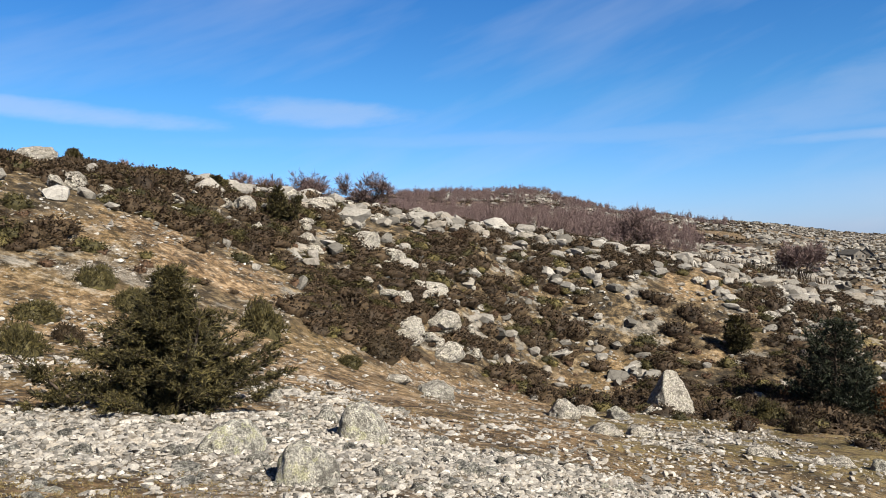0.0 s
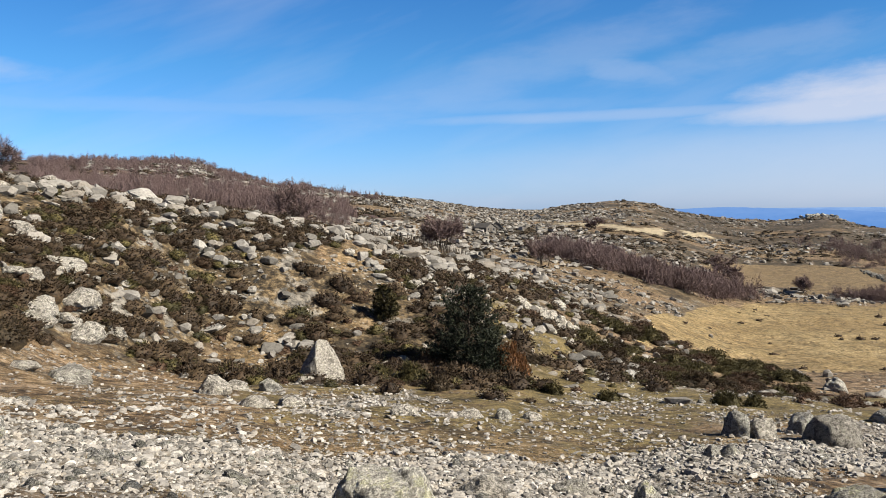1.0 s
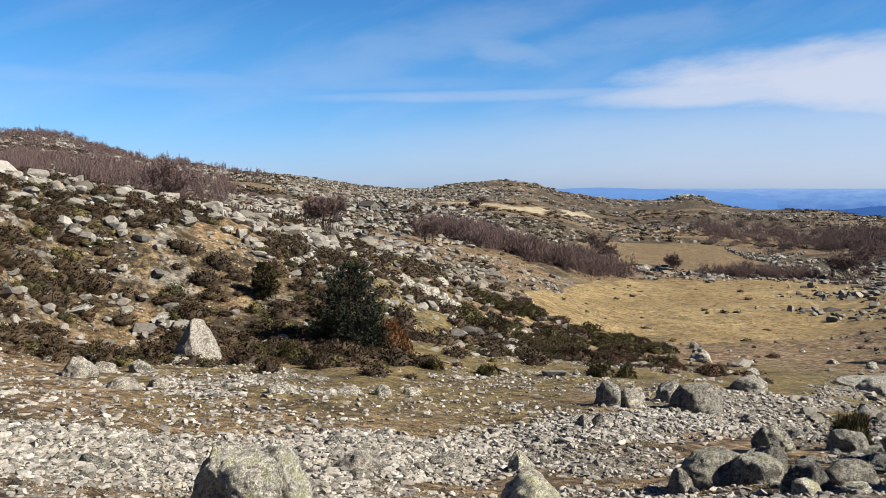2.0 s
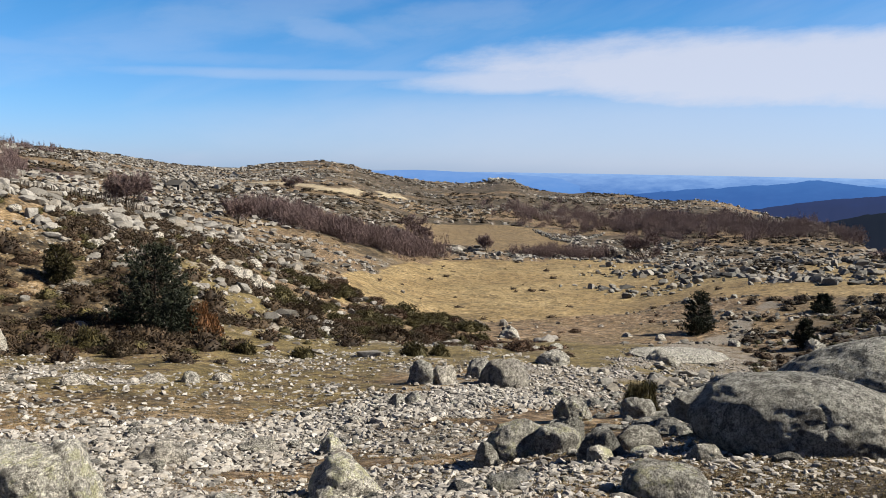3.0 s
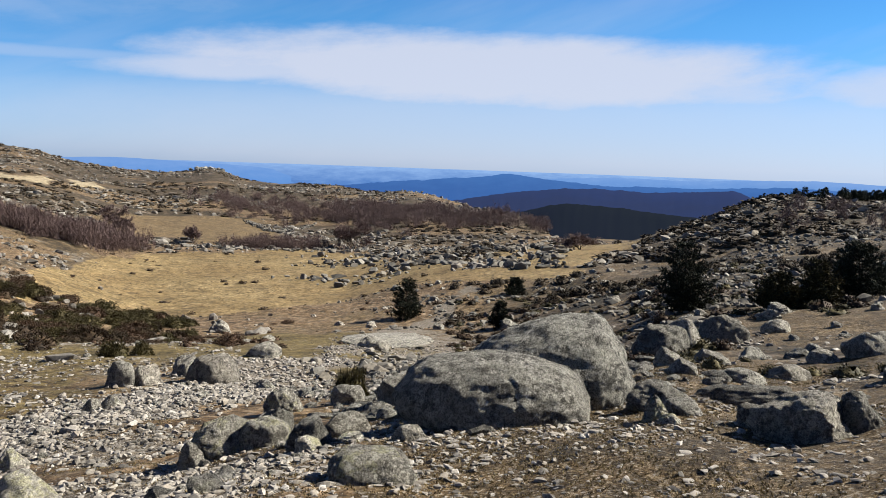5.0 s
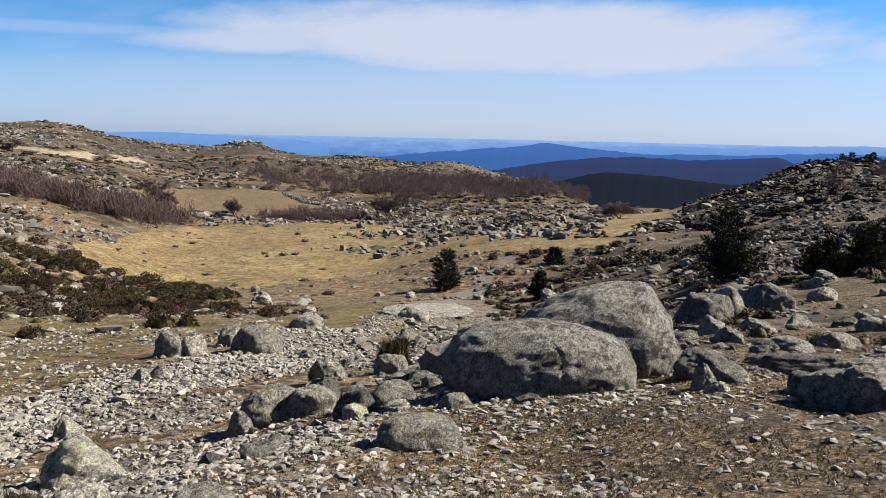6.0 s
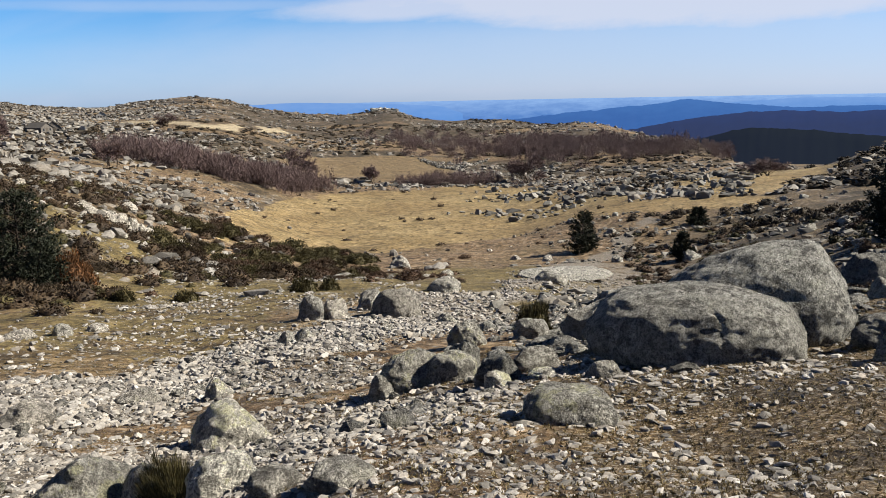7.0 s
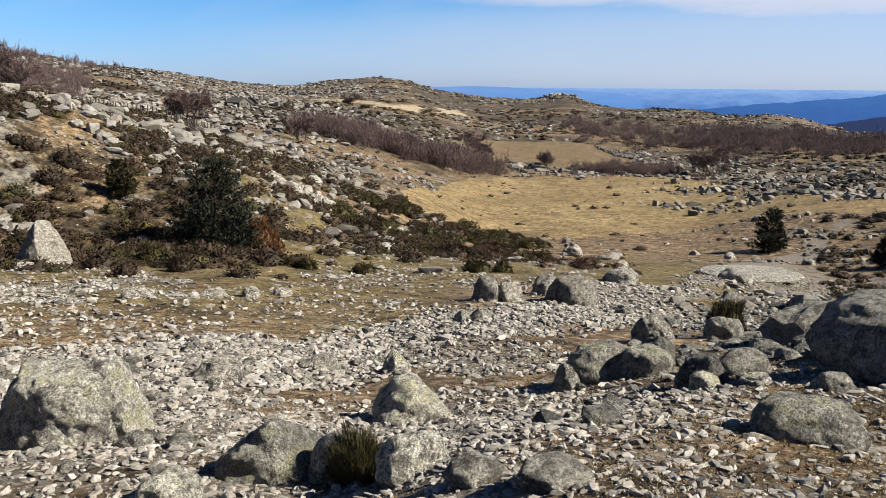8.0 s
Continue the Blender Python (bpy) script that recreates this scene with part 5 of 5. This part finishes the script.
def bare_tree(label, x, y, high, wide, k):
    wood, twigs = bare[k % 4]
    s = np.array([wide / 4.6, wide / 4.6, high / 5.0])
    return plant("bare_tree", label, "tree", x, y, (wood[0] * s, wood[1]), (twigs[0] * s, twigs[1]), TWIG, turn=57 * k, down=0.3)


for k, (azimuth, far, high, wide) in enumerate(((-5.0, 78, 4.2, 4.5), (-9.0, 82, 4.0, 3.8), (-12.0, 84, 3.6, 3.4), (-20.5, 66, 2.2, 2.2), (-13.2, 80, 3.2, 2.6),
                                                (12.9, 96, 5.4, 4.8), (23.6, 118, 5.8, 6.4), (30.0, 150, 5.4, 6.2), (41.4, 236, 5.5, 6.5), (42.3, 222, 4.6, 5.4), (46.7, 212, 5.2, 5.4), (57.4, 214, 7.5, 10.5), (33.5, 300, 5.0, 6.0), (72.5, 165, 3.5, 7.0))):
    bare_tree("leafless grey-brown beech, bushy and low", *at(azimuth, far), high, wide, k)

thin = [join([bare_tree_meshes(80 + k, 1.0, 1.15, 3, 320)[1], ]) for k in range(4)]
tree_rng = np.random.RandomState(4)


def bare_wood(name, label, xy, low, high, seed, squash=(0.8, 1.2)):
    sizes = tree_rng.uniform(low, high, len(xy))
    tagged(mesh_object(name, *copies(thin, xy, sizes, seed, squash), TWIG), label, "wood", kind="stuff")


def along_line(points, count, wide, seed):
    rng = np.random.RandomState(seed)
    pts = np.array([at(a, d) for a, d in points])
    u = rng.rand(count) * (len(pts) - 1)
    i = u.astype(int)
    p = pts[i] + (pts[i + 1] - pts[i]) * (u - i)[:, None]
    return p + rng.normal(size=(count, 2)) * wide


bare_wood("bare_copse", "strip of leafless purple-brown trees above a meadow", along_line(((32, 186), (34, 174), (36.3, 170), (38.5, 170), (40.5, 178), (42, 195)), 230, 3, 1), 4.0, 6.6, 11, (0.55, 0.85))
bare_wood("bare_copse", "hedge of leafless brown trees at a meadow's end", along_line(((49, 214), (52, 214), (55.5, 215)), 60, 3, 2), 3.5, 6.0, 12, (0.45, 0.75))
bare_wood("bare_copse", "leafless brown wood on a far hillside", along_line(((53, 400), (55.5, 350), (58, 330), (62, 330), (65, 330), (67, 300)), 330, 22, 3), 5, 8, 13, (0.45, 0.8))
bare_wood("bare_wood", "leafless brown wood behind the rocky crest", scatter(tree_rng, 230, -3, 17, 120, 260, 1.2, lambda x, y: np.ones(len(x))), 2.8, 4.6, 14)
bare_wood("bare_wood", "leafless brown wood on the far hill", scatter(tree_rng, 300, -3, 19, 280, 660, 1.2, lambda x, y: smooth(-0.3, 0.0, fbm(x / 70 + 2, y / 70 + 6, 3))), 3.0, 5.0, 15)
bare_wood("bare_wood", "leafless grey wood on the slope across the valley", scatter(tree_rng, 60, 85, 98, 115, 165, 1.2, lambda x, y: np.ones(len(x))), 1.4, 2.4, 16)

# dark pinewood on the skyline of the hill across the valley
grove = [conifer_meshes(90 + k, 1.0, 1.1, 60, 0.10, 0.06, 0.3, lambda t: (1 - t) ** 0.8 + 0.1, 0.05, 4)[1] for k in range(2)]
xy = np.concatenate([along_line(((82.5, 198), (86.5, 195)), 60, 3, 7), along_line(((87.3, 192), (93, 190)), 90, 4, 8)])
tagged(mesh_object("pine_grove", *copies(grove, xy, np.concatenate([tree_rng.uniform(0.8, 1.2, 60), tree_rng.uniform(1.5, 2.2, 90)]), 9), PINE), "dark pine grove on a hill's skyline", "wood", kind="stuff")


# ---- loose stones: gravel of the track, rubble of the slopes ----
stone_rng = np.random.RandomState(21)


def gravelly(x, y):
    g = zones(x, y)[0]
    return np.clip(g, 0.035, 1) ** 1.3 * clear_of_path(x, y)


xy = scatter(stone_rng, 60000, -32, 95, 4.2, 27, 1.15, gravelly)
stone_field("gravel_stones", "pale angular broken stones on the track", xy, (0.028 + 0.19 * stone_rng.rand(len(xy)) ** 3.4) * np.clip(np.hypot(xy[:, 0], xy[:, 1]) / 15, 0.34, 1), GRAVEL, 3, flat=(0.25, 0.7))
xy = scatter(stone_rng, 17000, -32, 95, 20, 62, 1.2, gravelly)
stone_field("gravel_stones", "pale broken stones strewn on turf and track", xy, 0.05 + 0.24 * stone_rng.rand(len(xy)) ** 3.2, GRAVEL, 4, flat=(0.3, 0.75))
xy = scatter(stone_rng, 24000, 20, 98, 2.6, 13, 1.2, lambda x, y: smooth(-0.12, 0.25, fbm(x / 2.5, y / 2.5, 3)) + 0.22)
stone_field("turf_stones", "small grey stones lying in brown turf", xy, (0.014 + 0.12 * stone_rng.rand(len(xy)) ** 4.0) * np.clip(np.hypot(xy[:, 0], xy[:, 1]) / 8, 0.45, 1), GRAVEL, 5, flat=(0.15, 0.5))
xy = scatter(stone_rng, 650, -32, 98, 8, 40, 1.2, gravelly)
stone_field("rubble", "grey and pale rubble beside the track", xy, 0.12 + 0.24 * stone_rng.rand(len(xy)) ** 2.5, GRANITE, 6, worn=True)
xy = scatter(stone_rng, 8300, -34, 52, 38, 150, 1.2, lambda x, y: (smooth(-0.2, 0.2, fbm(x / 8 + 5, y / 8, 4)) * smooth(36, 58, np.hypot(x, y)) + 0.04) * (1 - 0.85 * smooth(41, 50, polar(x, y)[1] + 10 * fbm(x / 20, y / 20, 3))) * (1 - 0.97 * meadow(x, y)) * (1 - 0.6 * smooth(20, 30, polar(x, y)[1])))
stone_field("hillside_rubble", "pale granite rubble over the heathy hillside", xy, 0.25 + 1.1 * stone_rng.rand(len(xy)) ** 2.7, HILL_STONE, 7, corners=22)
xy = scatter(stone_rng, 1300, 52, 98, 13, 36, 1.1, lambda x, y: (1 - meadow(x, y)) * smooth(-0.15, 0.15, fbm(x / 10, y / 10, 4)) * smooth(54, 64, np.degrees(np.arctan2(x, y)) + 8 * fbm(x / 15, y / 15, 3)))
stone_field("slope_rubble", "worn grey rubble half sunk in turf", xy, 0.10 + 0.50 * stone_rng.rand(len(xy)) ** 3.0, DARK_GRANITE, 19, worn=True, flat=(0.25, 0.6))
xy = scatter(stone_rng, 7000, 52, 98, 34, 170, 1.1, lambda x, y: (1 - meadow(x, y)) * smooth(-0.15, 0.15, fbm(x / 10, y / 10, 4)) * smooth(54, 64, np.degrees(np.arctan2(x, y)) + 8 * fbm(x / 15, y / 15, 3)))
stone_field("slope_rubble", "grey granite rubble over the boulder slope", xy, 0.12 + 0.8 * stone_rng.rand(len(xy)) ** 3.6, SLOPE_STONE, 8, corners=20)
xy = scatter(stone_rng, 19000, 0, 98, 110, 620, 1.1, lambda x, y: wild(x, y) * smooth(-0.18, 0.12, fbm(x / 38 + 70, y / 38, 5)) * (1 - 0.6 * smooth(66, 74, polar(x, y)[1])))
stone_field("far_rocks", "pale granite outcrops on the far slopes", xy, 0.5 + 2.2 * stone_rng.rand(len(xy)) ** 2.4, HILL_STONE, 9, flat=(0.3, 0.6))

xy = along_line(((-14, 54), (-6, 57), (0, 60), (8, 66), (16, 69), (21, 76), (26, 86), (31, 104)), 1000, 2.6, 15)
stone_field("crest_rocks", "pale broken outcrop along the hill's crest", xy, 0.35 + 1.5 * stone_rng.rand(len(xy)) ** 2.2, HILL_STONE, 15, corners=22)
xy = along_line(((46.6, 588), (47.6, 592), (48.8, 590)), 40, 3, 16)
stone_field("knoll_rocks", "rocky knoll on the skyline", xy, 2.0 + 3.5 * stone_rng.rand(len(xy)), GRANITE, 16, corners=15)
xy = scatter(stone_rng, 22000, -32, 50, 19, 60, 1.2, lambda x, y: smooth(-0.2, 0.2, fbm(x / 5 + 1, y / 5, 4)) + 0.1)
stone_field("turf_stones", "small pale stones dotted over dry turf", xy, 0.03 + 0.26 * stone_rng.rand(len(xy)) ** 5, GRAVEL, 17, flat=(0.25, 0.6))
xy = scatter(stone_rng, 560, 50, 72, 118, 190, 1.2, lambda x, y: smooth(54, 64, polar(x, y)[1] + 14 * fbm(x / 14 + 6, y / 14, 4)))
stone_field("meadow_rocks", "band of grey rocks at the end of the meadow", xy, 0.6 + 1.7 * stone_rng.rand(len(xy)) ** 2, SLOPE_STONE, 10, corners=15)
xy = along_line(((37, 208), (44, 212), (50, 208), (58, 205), (66, 196)), 420, 2.5, 12)
stone_field("field_wall_stones", "tumbled stones along the meadow's far edge", xy, 0.5 + 1.3 * stone_rng.rand(len(xy)) ** 2, SLOPE_STONE, 11)
xy = along_line(((50.0, 303), (51.3, 271), (52.3, 266), (54.4, 306)), 260, 0.7, 13)
stone_field("dry_stone_wall", "low dry stone wall winding up a slope", xy, 0.7 + 0.6 * stone_rng.rand(len(xy)), SLOPE_STONE, 14, flat=(0.7, 1.1))

xy = scatter(stone_rng, 2600, 12, 34, 230, 640, 1.2, lambda x, y: wild(x, y) * smooth(-0.2, 0.1, fbm(x / 30 + 7, y / 30, 4)))
stone_field("far_rocks", "pale rocks strewn thickly over a far slope", xy, 0.6 + 2.2 * stone_rng.rand(len(xy)) ** 2, HILL_STONE, 18, flat=(0.4, 0.7))

# thin dry grass
blade_rng = np.random.RandomState(8)
STRAW = leaf_material("dry_grass", (0.16, 0.115, 0.045), (0.40, 0.31, 0.15))
xy = scatter(blade_rng, 36000, -30, 98, 3.0, 24, 1.15, lambda x, y: np.clip(1 - zones(x, y)[0], 0.1, 1) * smooth(-0.2, 0.1, fbm(x / 3 + 4, y / 3, 3)))
base = np.stack([xy[:, 0], xy[:, 1], ground_z(xy[:, 0], xy[:, 1])], -1)
tagged(mesh_object("dry_grass", *sprays(blade_rng, base, np.tile([0, 0, 1.0], (len(base), 1)), 0.034, 0.006, 7, 0.9), STRAW), "thin dry straw-coloured grass blades", "grass", kind="stuff")


# ---- houses and fence of the far pasture ----
STONE_WALL = plain_material("rubble_wall", (0.17, 0.15, 0.13), 0.95, 3.0, 0.4)
LIME_WALL = plain_material("limewashed_wall", (0.40, 0.37, 0.33), 0.9, 2.0, 0.2)
ROOF = plain_material("stone_slate_roof", (0.11, 0.10, 0.09), 0.9, 2.5, 0.35)
DARK_WOOD = plain_material("weathered_wood", (0.12, 0.10, 0.08), 0.9, 9.0, 0.3)
DARK_PANE = plain_material("dark_window_glass", (0.02, 0.022, 0.025), 0.25, 3.0, 0.1)


def part(name, bm, mat, parent, label=""):
    me = bpy.data.meshes.new(name)
    bmesh.ops.recalc_face_normals(bm, faces=bm.faces[:])
    bm.to_mesh(me)
    bm.free()
    me.materials.append(mat)
    ob = new(name, me)
    ob.parent = parent
    if label:
        ob["label"] = label
    return ob


def box_mesh(x0, x1, y0, y1, z0, z1):
    bm = bmesh.new()
    bmesh.ops.create_cube(bm, size=1.0, matrix=Matrix.LocRotScale(((x0 + x1) / 2, (y0 + y1) / 2, (z0 + z1) / 2), None, (x1 - x0, y1 - y0, z1 - z0)))
    return bm


def house(x, y, wide, deep, eaves, peak, turn, wall_mat, label):
    """A small stone house: four walls with a gable, two roof slopes, door and windows set in."""
    root = new("house")
    root.matrix_world = pose(x, y, float(ground_z(x, y)) - 0.2, 0, 0, turn)
    w, d, thick = wide / 2, deep / 2, 0.5
    for side in (-1, 1):
        bm = bmesh.new()
        outline = [(-w, 0), (w, 0), (w, eaves), (0, peak), (-w, eaves)]
        near = [bm.verts.new((a, side * d, b)) for a, b in outline]
        back = [bm.verts.new((a, side * (d - thick), b)) for a, b in outline]
        bm.faces.new(near)
        bm.faces.new(back)
        for k in range(5):
            bm.faces.new((near[k], near[(k + 1) % 5], back[(k + 1) % 5], back[k]))
        part("gable_wall", bm, wall_mat, root)
        part("side_wall", box_mesh(side * w - thick / 2 * (1 + side), side * w + thick / 2 * (1 - side), -d + thick, d - thick, 0, eaves), wall_mat, root)
        bm = bmesh.new()
        run, rise = w + 0.35, peak - eaves
        ridge_z, low_z = peak + 0.12, eaves - 0.35 * rise / w + 0.12
        lower = [(side * run, -d - 0.25, low_z), (side * run, d + 0.25, low_z), (0, d + 0.25, ridge_z), (0, -d - 0.25, ridge_z)]
        bottom = [bm.verts.new(c) for c in lower]
        top = [bm.verts.new((a, b, c + 0.18)) for a, b, c in lower]
        bm.faces.new(bottom)
        bm.faces.new(top)
        for k in range(4):
            bm.faces.new((bottom[k], bottom[(k + 1) % 4], top[(k + 1) % 4], top[k]))
        part("roof_slope", bm, ROOF, root)
    part("door", box_mesh(-0.4, 0.4, -d - 0.04, -d + 0.1, 0.2, 1.5), DARK_WOOD, root)
    for a in (-w * 0.55, w * 0.55):
        part("window", box_mesh(a - 0.25, a + 0.25, -d - 0.03, -d + 0.1, 0.8, 1.35), DARK_PANE, root)
    return tagged(root, label, "house")


house(*at(26.1, 254), 4.2, 5.0, 1.5, 2.7, 20, STONE_WALL, "small grey stone farmhouse in far pasture")
house(*at(26.9, 262), 3.6, 4.6, 1.7, 3.3, -25, STONE_WALL, "narrow gabled stone barn in far pasture")
house(*at(29.6, 400), 4.0, 5.0, 1.8, 3.1, -30, LIME_WALL, "small pale-walled house on far slope")

fence = tagged(new("fence"), "old wooden post fence along a rocky crest", "fence")
post_mesh = None
for k in range(34):
    u = k / 33
    fx, fy = 24.0 + 17.0 * u, 77.5 + 10.5 * u + 1.2 * math.sin(7 * u)
    if post_mesh is None:
        v, f = tube([(0, 0, -0.3), (0.01, 0, 0.5), (0.02, 0.01, 1.05)], [0.07, 0.065, 0.055], 6)
        post = mesh_object("post", v, f, DARK_WOOD, fence)
        post_mesh = post.data
    else:
        post = new("post", post_mesh)
        post.parent = fence
    post.matrix_world = pose(fx, fy, float(ground_z(fx, fy)), random.gauss(0, 4), random.gauss(0, 4), 37 * k)
